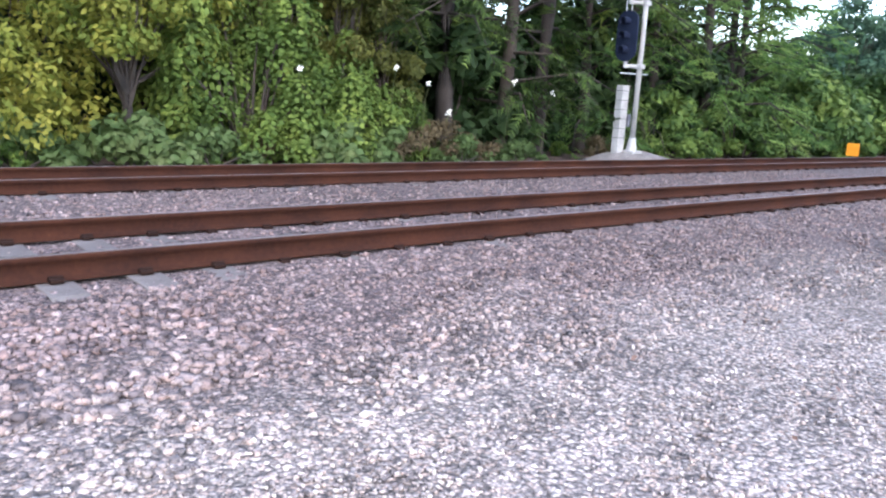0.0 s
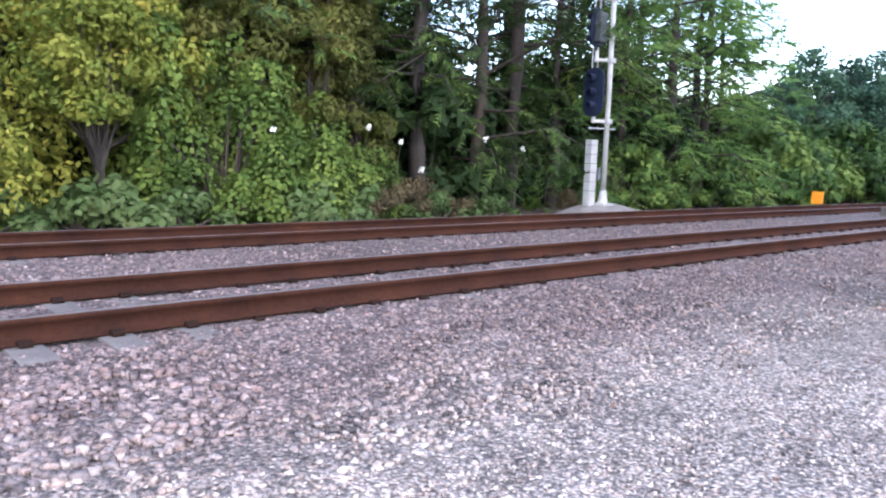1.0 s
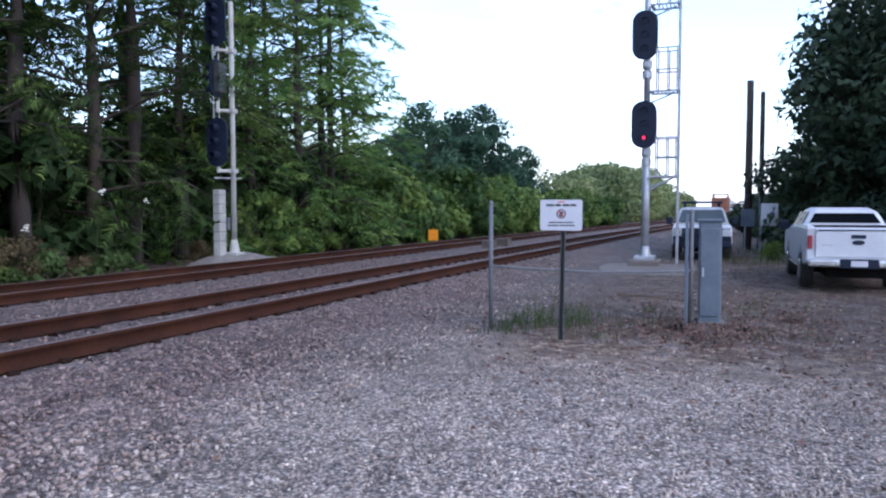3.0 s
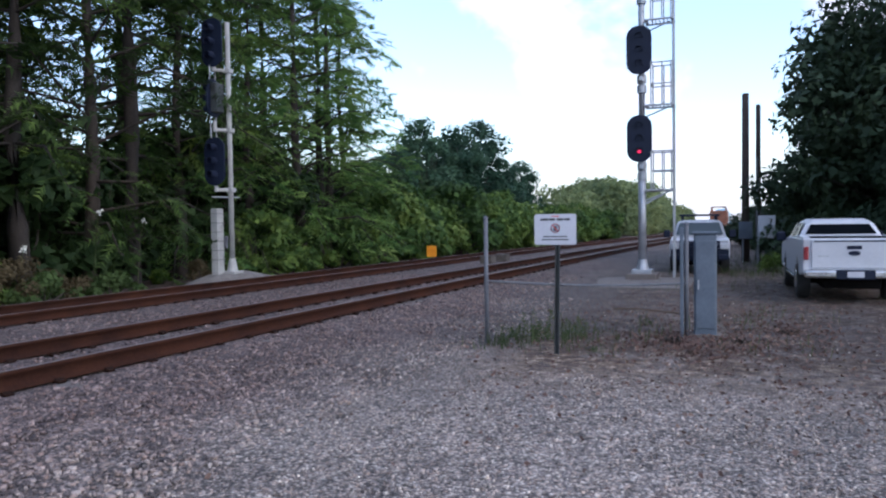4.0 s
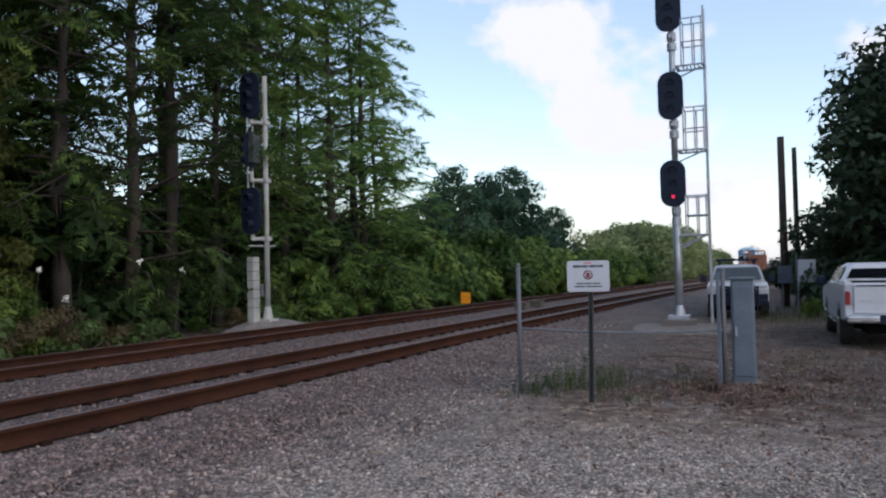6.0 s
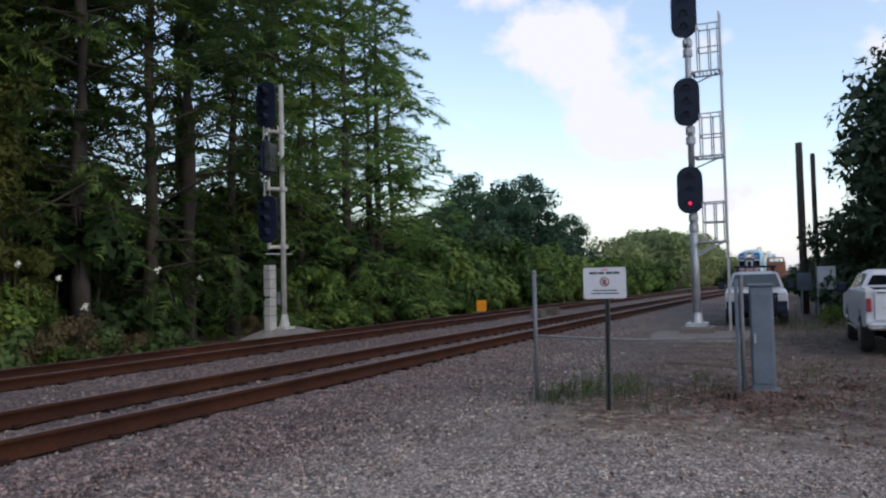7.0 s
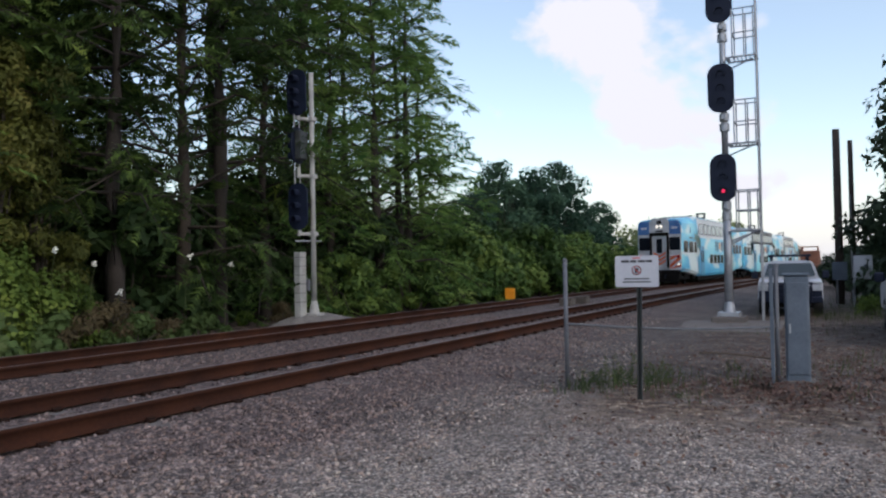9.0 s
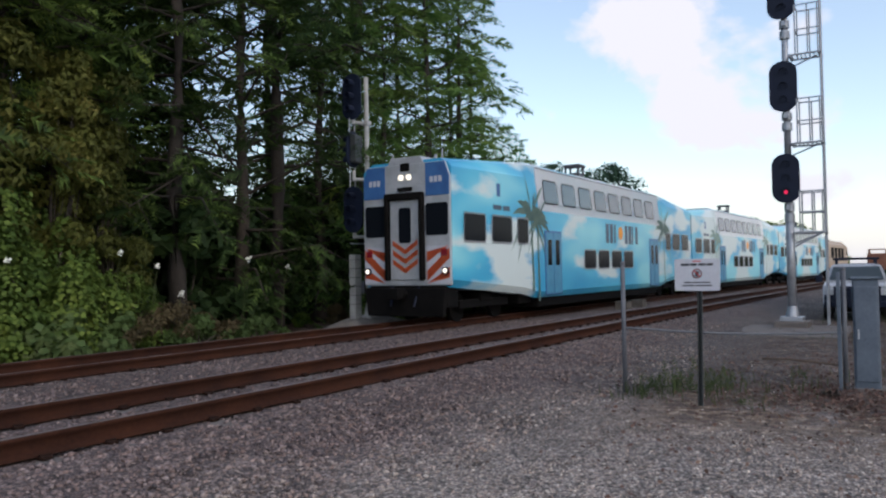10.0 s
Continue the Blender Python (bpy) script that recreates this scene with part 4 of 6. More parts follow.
    for i in range(11):
        place(bushes[i % 3], used, 0.6 + 1.15 * i + rnd.uniform(-0.3, 0.3), 16.75 + rnd.uniform(-0.2, 0.3), rnd.uniform(0.2, 0.32), rnd.uniform(0, 360))
    for i in range(26):
        x = 12.5 + 1.6 * i + rnd.uniform(-0.5, 0.5)
        y = 18.0 + rnd.uniform(-0.5, 0.8) + (0.5 if 16 < x < 23 else 0)
        s = 0.66 + 0.55 * min(1, max(0, (x - 19) / 12)) + rnd.uniform(-0.08, 0.12)
        place(bushes[i % 3], used, x, y - float(bend(x)), s * (0.8 if x < 24 and i % 2 else 1), rnd.uniform(0, 360))
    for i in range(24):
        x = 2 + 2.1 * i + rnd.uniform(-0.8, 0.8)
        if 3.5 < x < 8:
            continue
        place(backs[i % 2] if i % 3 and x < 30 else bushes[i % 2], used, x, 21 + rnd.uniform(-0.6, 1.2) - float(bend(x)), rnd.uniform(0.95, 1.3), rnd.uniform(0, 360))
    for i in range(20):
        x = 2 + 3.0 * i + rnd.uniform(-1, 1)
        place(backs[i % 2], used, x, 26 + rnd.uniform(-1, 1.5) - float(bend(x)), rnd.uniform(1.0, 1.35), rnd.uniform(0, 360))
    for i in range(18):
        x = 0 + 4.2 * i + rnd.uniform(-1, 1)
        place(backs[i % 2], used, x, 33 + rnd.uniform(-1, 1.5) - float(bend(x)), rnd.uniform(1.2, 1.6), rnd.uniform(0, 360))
    for x, y, s in ((3.4, 16.9, 1.0), (5.6, 16.8, 1.1), (7.4, 17.0, 0.9), (10.6, 16.9, 1.15), (12.2, 17.0, 1.0), (14.8, 16.8, 0.8), (1.2, 16.9, 1.0), (17.0, 16.6, 0.7)):
        place(broad, used, x, y, s, rnd.uniform(0, 360))
    # the shrubby bank farther along, below the round dark trees
    hedge = [lumpy(161 + i, 4.2, 3.2, 3.3 - 0.5 * i, 4600, M["leafhedge"], "leafy green shrub on the bank beside the track", length=0.27, width=0.19, lumps=22, single=True, knot=0.2, fringe=1.3) for i in range(2)]
    for sh in hedge:
        tagged(sh, group="undergrowth")
    for i in range(26):
        x = 27 + 2.6 * i + rnd.uniform(-0.7, 0.7)
        place(hedge[i % 2], used, x, (19.0 if x > 36 else 18.2) + rnd.uniform(-0.6, 1.2) - float(bend(x)), (rnd.uniform(1.35, 1.85) if x > 36 else rnd.uniform(0.8, 1.1)) * (1 - 0.004 * i), rnd.uniform(0, 360))
    rounds = [lumpy(81 + i, 7.4, 7.0, 11 - i, 12000, M["leafround"], "round-headed dark green broadleaf tree", "tree", "tree", 0.30, 0.22, 70 + 10 * i, True, 1.4, 0.14, 1.5) for i in range(2)]
    for i, (x, y, s) in enumerate(((54, 26.5, 0.80), (60, 26.5, 1.12), (66, 26.5, 1.34), (73, 26.5, 1.12), (80, 26.5, 1.02), (85.5, 26.5, 0.84), (69.5, 28, 1.0))):
        place(rounds[i % 2], used, x, y - float(bend(x)), s, rnd.uniform(0, 360))
    for x, y, s in ((9, 31, 0.85), (15, 33, 0.8), (3, 31, 0.9)):
        place(rounds[0], used, x, y, s, 40 * x)
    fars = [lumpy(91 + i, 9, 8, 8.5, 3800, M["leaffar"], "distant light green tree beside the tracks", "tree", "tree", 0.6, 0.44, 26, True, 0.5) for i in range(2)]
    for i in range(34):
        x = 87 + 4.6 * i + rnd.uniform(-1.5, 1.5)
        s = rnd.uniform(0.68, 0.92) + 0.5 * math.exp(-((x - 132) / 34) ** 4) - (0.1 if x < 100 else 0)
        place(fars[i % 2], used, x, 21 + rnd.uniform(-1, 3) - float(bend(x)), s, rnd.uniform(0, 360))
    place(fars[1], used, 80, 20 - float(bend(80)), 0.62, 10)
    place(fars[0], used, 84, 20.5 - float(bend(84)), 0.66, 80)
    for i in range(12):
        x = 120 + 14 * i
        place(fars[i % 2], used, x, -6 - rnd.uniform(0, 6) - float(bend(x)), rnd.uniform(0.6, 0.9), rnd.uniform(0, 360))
    # the dark oak over the yard
    oaks = [lumpy(101 + i, 13, 12, 11.5, 44000, M["leafoak"], "large dark spreading oak over the parked truck", "tree", "tree", 0.275, 0.2, 260, True, 1.5, 0.115, 1.3, 0.65) for i in range(2)]
    place(oaks[0], used, 33.5, -8.0, 1.14, 75, 1.08)
    place(oaks[1], used, 36.5, -7.2, 0.86, 310, 0.86)
    place(oaks[1], used, 38, -12.2, 1.15, 120, 1.0)
    # extra oak, almost wholly out of view, added to shade truck and yard
    place(oaks[1], used, 27.5, -11.2, 1.05, 250, 0.86)
    dk = lumpy(111, 5, 4, 3.6, 9000, M["leafoak"], "dark shrub under the oak", "bush", "bush", 0.26, 0.18, 16, True)
    for x, y, s in ((30, -5.6, 1.2), (33, -4.9, 1.15), (27, -7.2, 0.9), (36, -4.4, 0.95), (24, -8, 0.8), (40, -5.0, 1.1), (43.5, -3.9, 0.85), (51, -2.9, 0.75), (55, -1.9, 0.66), (57, -3.4, 0.8), (61, -0.8, 0.66), (47, -4.6, 1.0), (31.5, -6.4, 1.0)):
        place(dk, used, x, y, s, rnd.uniform(0, 360))


make_woods()

# ---- signals ----


def signal_head(parent, cx, cy, z0, z1, w, face, lit=False, case="black", hood=0.28):
    """An oval dark backplate with three hooded lenses. face: degrees of yaw that the lenses look."""
    m = pose(cx, cy, (z0 + z1) / 2, 0, 0, face)
    h = z1 - z0
    b = B()
    prism(b, rounded(w, h, w * 0.45, 5), "x", -0.025, 0.025, 0.008)
    plate = part("signal_head", b, M["black"], parent, "black oval signal backplate")
    plate.matrix_basis = m
    b = B()
    box(b, -0.24, -0.03, -w * 0.28, w * 0.28, -h * 0.38, h * 0.38, 0.03)
    part("lamp_case", b, M[case], plate)
    for i, dz in enumerate((0.28, 0.0, -0.28)):
        b = B()
        n = 12
        # open hood, a half pipe over the lens
        ring = [(0.125 * math.cos(radians(-35 + 250 * k / n)), 0.125 * math.sin(radians(-35 + 250 * k / n))) for k in range(n + 1)]
        ring += [(0.112 * math.cos(radians(-35 + 250 * k / n)), 0.112 * math.sin(radians(-35 + 250 * k / n))) for k in range(n, -1, -1)]
        prism(b, [(y, dz * h + z) for y, z in ring], "x", 0.02, hood)
        part("hood", b, M["black"], plate)
        b = B()
        rod(b, (0.02, 0, dz * h), (0.045, 0, dz * h), 0.052, None, 16)
        on = lit and i == 2
        part("lens", b, M["redlamp"] if on else M["black"], plate, "glowing red lens" if on else "dark lens")
    return plate


def make_far_signal():
    s = thing("railway_signal", "tall pale signal mast with three black heads beside the woods", "railway signal", pose(19.85, 14.6, 0.0))
    b = B()
    rod(b, (0, 0, -0.3), (0, 0, 7.55), 0.085, 0.075, 14)
    part("mast", b, M["paleply"], s, "pale grey steel mast", True)
    b = B()
    rod(b, (0, 0, -0.1), (0, 0, 0.30), 0.17, 0.10, 12)
    box(b, -0.24, 0.24, -0.24, 0.24, -0.2, -0.08, 0.01)
    part("base", b, M["paleply"], s)
    ox, oy = -0.36, 0.26
    for z0, z1, face in ((6.15, 7.62, 178), (4.62, 5.78, 96), (2.55, 4.02, 178)):
        signal_head(s, ox - 0.05, oy, z0, z1, 0.76, face, False, "darkpost" if face == 96 else "black")
    for z in (6.07, 4.25, 2.42):
        b = B()
        rod(b, (0.02, 0, z), (ox, oy, z), 0.055, None, 8)
        box(b, -0.12, 0.12, -0.12, 0.12, z - 0.07, z + 0.07, 0.02)
        rod(b, (ox, oy, z - 0.05), (ox, oy, z + 0.28), 0.07, 0.05, 10)
        part("bracket", b, M["paleply"], s, "white cast bracket")
    b = B()
    for dx in (-0.13, 0.13):
        rod(b, (ox + dx, oy + 0.05, 4.0), (ox + dx, oy + 0.05, 6.2), 0.018, None, 6)
    part("conduit", b, M["galv"], s)
    b = B()
    box(b, ox - 0.16, ox + 0.16, oy - 0.12, oy + 0.12, -0.25, 1.85, 0.015)
    case = part("ladder_guard", b, M["paleply"], s, "narrow white ribbed guard panel at the foot")
    for i in range(6):
        b = B()
        box(b, ox - 0.17, ox + 0.17, oy - 0.13, oy + 0.13, 0.28 + 0.28 * i, 0.295 + 0.28 * i, 0.003)
        part("rib", b, M["darkpost"], case)
    b = B()
    box(b, ox + 0.17, -0.09, 0.06, 0.2, 0.62, 1.0, 0.015)
    part("relay_box", b, M["dullpipe"], s, "small grey box between guard and mast")
    b = B()
    for z in (2.2,):
        rod(b, (ox - 0.22, oy, z), (0.3, -0.1, z), 0.022, None, 6)
    part("step", b, M["galv"], s)
    # gravel mound that carries the mast
    b = B()
    n = 18
    rings = []
    rnd = random.Random(4)
    for rr, z in ((1.0, -0.52), (0.8, -0.36), (0.5, -0.21), (0.22, -0.12)):
        rings.append([b.verts.new((20.15 + 2.1 * rr * math.cos(2 * math.pi * i / n) * rnd.uniform(0.95, 1.05), 14.75 + 1.35 * rr * math.sin(2 * math.pi * i / n), z + rnd.uniform(-0.02, 0.02))) for i in range(n)])
    for p, q in zip(rings, rings[1:]):
        for i in range(n):
            b.faces.new((p[i], p[(i + 1) % n], q[(i + 1) % n], q[i]))
    b.faces.new(rings[-1])
    tagged(part("gravel_mound", b, M["mound"], None, "", True), "low pale mound of packed gravel under the signal mast", "mound", kind="structure")


make_far_signal()


def make_near_signal():
    s = thing("railway_signal", "tall galvanised signal mast with ladder platforms and a red light", "railway signal", pose(24.0, 2.69, 0.0))
    b = B()
    rod(b, (0, 0, -0.2), (0, 0, 3.2), 0.12, 0.115, 16)
    rod(b, (0, 0, 3.2), (0, 0, 10.3), 0.095, 0.09, 14)
    part("mast", b, M["galv"], s, "galvanised steel mast", True)
    b = B()
    rod(b, (0, 0, -0.2), (0, 0, 0.12), 0.19, 0.13, 14)
    box(b, -0.3, 0.3, -0.3, 0.3, -0.30, -0.18, 0.01)
    part("base", b, M["galv"], s)
    b = B()
    box(b, -0.5, 0.5, -0.45, 0.45, -0.62, -0.30, 0.03)
    part("foundation", b, M["tie"], s, "concrete foundation block")
    for z0, z1, lit in ((3.06, 4.46, True), (5.68, 7.12, False), (8.34, 9.78, False)):
        signal_head(s, -0.22, 0.05, z0, z1, 0.74, 180, lit, "black", 0.08)
        b = B()
        for dz in (-0.12, -0.42):
            rod(b, (0, 0, z0 + dz - 0.11), (0, 0, z0 + dz + 0.11), 0.14, None, 12)
        box(b, -0.24, 0.0, -0.06, 0.06, z0 - 0.2, z0 - 0.06, 0.01)
        part("clamp", b, M["galv"], s)
    ly = -0.93
    b = B()
    for dx in (-0.17, 0.17):
        rod(b, (dx, ly, -0.4), (dx, ly, 9.0), 0.03, None, 6)
    ladder = part("ladder", b, M["galv"], s, "galvanised climbing ladder")
    for i in range(28):
        b = B()
        rod(b, (-0.17, ly, 0.2 + 0.31 * i), (0.17, ly, 0.2 + 0.31 * i), 0.014, None, 5)
        part("rung", b, M["galv"], ladder)
    for zb, zt in ((2.2, 3.36), (4.72, 5.98), (7.24, 8.64)):
        b = B()
        for x in (-0.32, 0.32):
            rod(b, (x, -0.12, zb), (x, ly, zb), 0.03, None, 6)
        box(b, -0.35, 0.35, -0.17, -0.11, zb - 0.03, zb + 0.03, 0.005)
        box(b, -0.35, 0.35, ly - 0.03, ly + 0.03, zb - 0.03, zb + 0.03, 0.005)
        deck = part("platform", b, M["galv"], s, "galvanised grating platform")
        for i in range(7):
            y = -0.20 + (ly + 0.26) * i / 6
            g = B()
            rod(g, (-0.32, y, zb), (0.32, y, zb), 0.018, None, 5)
            part("grating_bar", g, M["galv"], deck)
        g = B()
        rod(g, (0, -0.1, zb - 0.3), (0, ly + 0.1, zb - 0.02), 0.025, None, 6)
        part("strut", g, M["galv"], deck)
        def bar(name, p, q):
            g = B()
            rod(g, p, q, 0.021, None, 6)
            part(name, g, M["galv"], deck)
        for x in (-0.32, 0.32):
            for y in (-0.30, -0.62, -0.88):
                bar("guard_post", (x, y, zb), (x, y, zt))
            for z in (zt, zb + (zt - zb) * 0.5):
                bar("guard_rail", (x, -0.28, z), (x, ly, z))
        for z in (zt, zb + (zt - zb) * 0.5):
            bar("guard_rail", (-0.32, -0.30, z), (0.32, -0.30, z))
    b = B()
    rod(b, (0, 0, 1.75), (0, ly, 2.25), 0.03, None, 6)
    part("brace", b, M["galv"], s)


make_near_signal()


def make_pad():
    """A worn pale slab round the foot of the near mast."""
    z = float(level(22.6, 2.6))
    t = thing("concrete_pad", "worn pale concrete slab around the signal mast's foot", "slab", pose(22.6, 2.55, z, 0, 0, 2))
    rnd = random.Random(8)
    out = [(sx + rnd.uniform(-0.12, 0.12), sy + rnd.uniform(-0.12, 0.12)) for sx, sy in ((-1.9, -1.3), (-0.6, -1.4), (0.8, -1.35), (1.9, -1.3), (1.95, 0), (1.9, 1.25), (0.6, 1.3), (-0.7, 1.2), (-1.95, 1.3), (-1.85, 0.1))]
    b = B()
    prism(b, out, "z", -0.15, 0.035, 0.02)
    part("slab", b, M["tie"], t)


make_pad()

# ---- yard things ----


def make_sign():
    z = float(level(10.07, 2.17))
    s = thing("warning_sign", "white metal warning sign on a dark steel post", "sign", pose(10.07, 2.17, z + 0.05, 0, 0, 0))
    b = B()
    prism(b, [(-0.025, -0.03), (0.025, -0.03), (0.032, 0.03), (0.02, 0.03), (0.015, -0.018), (-0.015, -0.018), (-0.02, 0.03), (-0.032, 0.03)], "z", -0.2, 1.75)
    post = part("post", b, M["darkpost"], s, "dark steel channel post")
    post.matrix_basis = pose(0, 0, 0, 0, -1.0, 90)
    board = B()
    prism(board, rounded(0.56, 0.405, 0.025, 3, 0, 1.62), "x", -0.045, -0.038)
    bd = part("board", board, M["signwhite"], s, "white sign board with a prohibition symbol")
    def bar(y0, y1, z0, z1, mat):
        q = B()
        box(q, -0.0475, -0.0455, y0, y1, z0, z1)
        part("print_bar", q, mat, bd)
    bar(-0.05, 0.05, 1.785, 1.80, M["redink"])
    for y0, y1 in ((-0.2, -0.12), (-0.11, -0.02), (0.0, 0.08), (0.09, 0.2)):
        bar(y0, y1, 1.735, 1.765, M["ink"])
    for y0, y1 in ((-0.16, -0.05), (-0.04, 0.06), (0.07, 0.16)):
        bar(y0, y1, 1.515, 1.532, M["ink"])
    for y0, y1 in ((-0.18, 0.02), (0.04, 0.18)):
        bar(y0, y1, 1.475, 1.492, M["ink"])
    q = B()
    n = 24
    for r0, r1 in ((0.048, 0.062),):
        a = [(q.verts.new((-0.047, r0 * math.cos(2 * math.pi * i / n), 1.635 + r0 * math.sin(2 * math.pi * i / n))), q.verts.new((-0.047, r1 * math.cos(2 * math.pi * i / n), 1.635 + r1 * math.sin(2 * math.pi * i / n)))) for i in range(n)]
        for i in range(n):
            q.faces.new((a[i][0], a[i][1], a[(i + 1) % n][1], a[(i + 1) % n][0]))
    bmesh.ops.solidify(q, geom=q.faces[:], thickness=0.002)
    part("ring", q, M["redink"], bd, "printed prohibition ring")
    q = B()
    box(q, -0.048, -0.0455, -0.052, 0.052, 1.629, 1.641, 0, pose(0, 0, 0, 45, 0, 0))
    part("slash", q, M["redink"], bd)
    q = B()
    box(q, -0.0475, -0.0455, -0.022, 0.022, 1.60, 1.665, 0.001, pose(0, 0, 0, 15, 0, 0))
    part("symbol", q, M["ink"], bd)


make_sign()


def make_fence():
    f = thing("fence", "low grey pipe fence with a sagging cable", "fence")
    pts = [(10.6, 3.32, 1.37), (12.3, 0.66, 1.24)]
    for x, y, top in pts:
        z = float(level(x, y))
        b = B()
        rod(b, (x, y, z - 0.1), (x, y, top), 0.032, None, 12)
        bmesh.ops.create_uvsphere(b, u_segments=10, v_segments=5, radius=0.039, matrix=Matrix.Translation((x, y, top)))
        part("post", b, M["dullpipe"], f, "galvanised pipe post", True)
    a, c = np.array([10.6, 3.32, 0.47]), np.array([12.3, 0.66, 0.34])
    p = [a + (c - a) * q + np.array([0, 0, -0.05 * math.sin(math.pi * q)]) for q in np.linspace(0, 1, 12)]
    v, fc = tube(p, [0.019] * 12, 6)
    raw("cable", v, fc, M["dullpipe"], f, "sagging steel cable")
    p = [a + (c - a) * q + np.array([0, 0, -0.44 - 0.05 * math.sin(7 * q)]) for q in np.linspace(0.62, 0.98, 9)]
    v, fc = tube(p, [0.017] * 9, 6)
    raw("cable", v, fc, M["wood"], f, "dark fallen lower cable")
    b = B()
    z = float(level(12.24, 0.75))
    prism(b, [(12.22, 0.70), (12.27, 0.70), (12.27, 0.75), (12.22, 0.75)], "z", z - 0.1, 1.20, 0.006)
    part("post", b, M["greybox"], f, "square grey end post")
    # light chain link below the cable
    bits = []
    n = 34
    for i in range(n):
        for d in (1, -1):
            q0 = i / n
            q1 = q0 + d * 0.14
            if not 0 <= q1 <= 1:
                continue
            s, e = a + (c - a) * q0, a + (c - a) * q1
            s, e = np.array([s[0], s[1], -0.36]), np.array([e[0], e[1], 0.36])
            bits.append(tube([s, e], [0.0025, 0.0025], 3))
    v, fc = merge(bits)
    raw("wire_mesh", v, fc, M["dullpipe"], f, "thin chain link wire")
    # steel cabinet next to the end post
    z = float(level(12.45, 0.4))
    c = thing("utility_cabinet", "tall narrow grey steel cabinet beside the fence post", "cabinet", pose(12.5, 0.40, z, 0, 0, 4))
    b = B()
    box(b, -0.15, 0.15, -0.165, 0.165, 0.0, 1.56, 0.02)
    part("body", b, M["greybox"], c)
    b = B()
    box(b, -0.174, -0.152, -0.14, 0.14, 0.12, 1.46, 0.008)
    door = part("door", b, M["greybox"], c, "flush grey door")
    b = B()
    box(b, -0.195, -0.174, 0.09, 0.115, 0.72, 0.86, 0.005)
    part("handle", b, M["galv"], door)
    b = B()
    box(b, -0.18, 0.18, -0.185, 0.185, 1.56, 1.595, 0.012)
    part("lid", b, M["greybox"], c)
    b = B()
    box(b, -0.21, 0.21, -0.23, 0.23, -0.06, 0.025, 0.01)
    part("plinth", b, M["tie"], c)


make_fence()


def wheel(parent, x, y, z, r, w, out):
    """A tyre with a spoked rim; out: +1 or -1, the side that shows."""
    b = B()
    rod(b, (x, y - w / 2, z), (x, y + w / 2, z), r, None, 24)
    bmesh.ops.bevel(b, geom=[e for e in b.edges if abs(e.verts[0].co.y - e.verts[1].co.y) < 1e-4], offset=0.035, segments=2, affect="EDGES")
    wh = part("wheel", b, M["tyre"], parent, "", False)
    b = B()
    rod(b, (x, y + out * (w / 2 - 0.02), z), (x, y + out * (w / 2 + 0.012), z), r * 0.62, r * 0.55, 20)
    part("rim", b, M["chrome"], wh, "silver wheel rim")
    return wh


def loft(sections):
    """A body through cross-sections of equal point counts, with both ends closed."""
    b = B()
    rings = [[b.verts.new(p) for p in s] for s in sections]
    n = len(rings[0])
    for p, q in zip(rings, rings[1:]):
        for i in range(n):
            b.faces.new((p[i], p[(i + 1) % n], q[(i + 1) % n], q[i]))
    b.faces.new(rings[0])
    b.faces.new(rings[-1])
    bmesh.ops.recalc_face_normals(b, faces=b.faces[:])
    return b


def quad_panel(pts, thick=0.012):
    b = B()
    b.faces.new([b.verts.new(p) for p in pts])
    bmesh.ops.solidify(b, geom=b.faces[:], thickness=thick)
    bmesh.ops.recalc_face_normals(b, faces=b.faces[:])
    return b


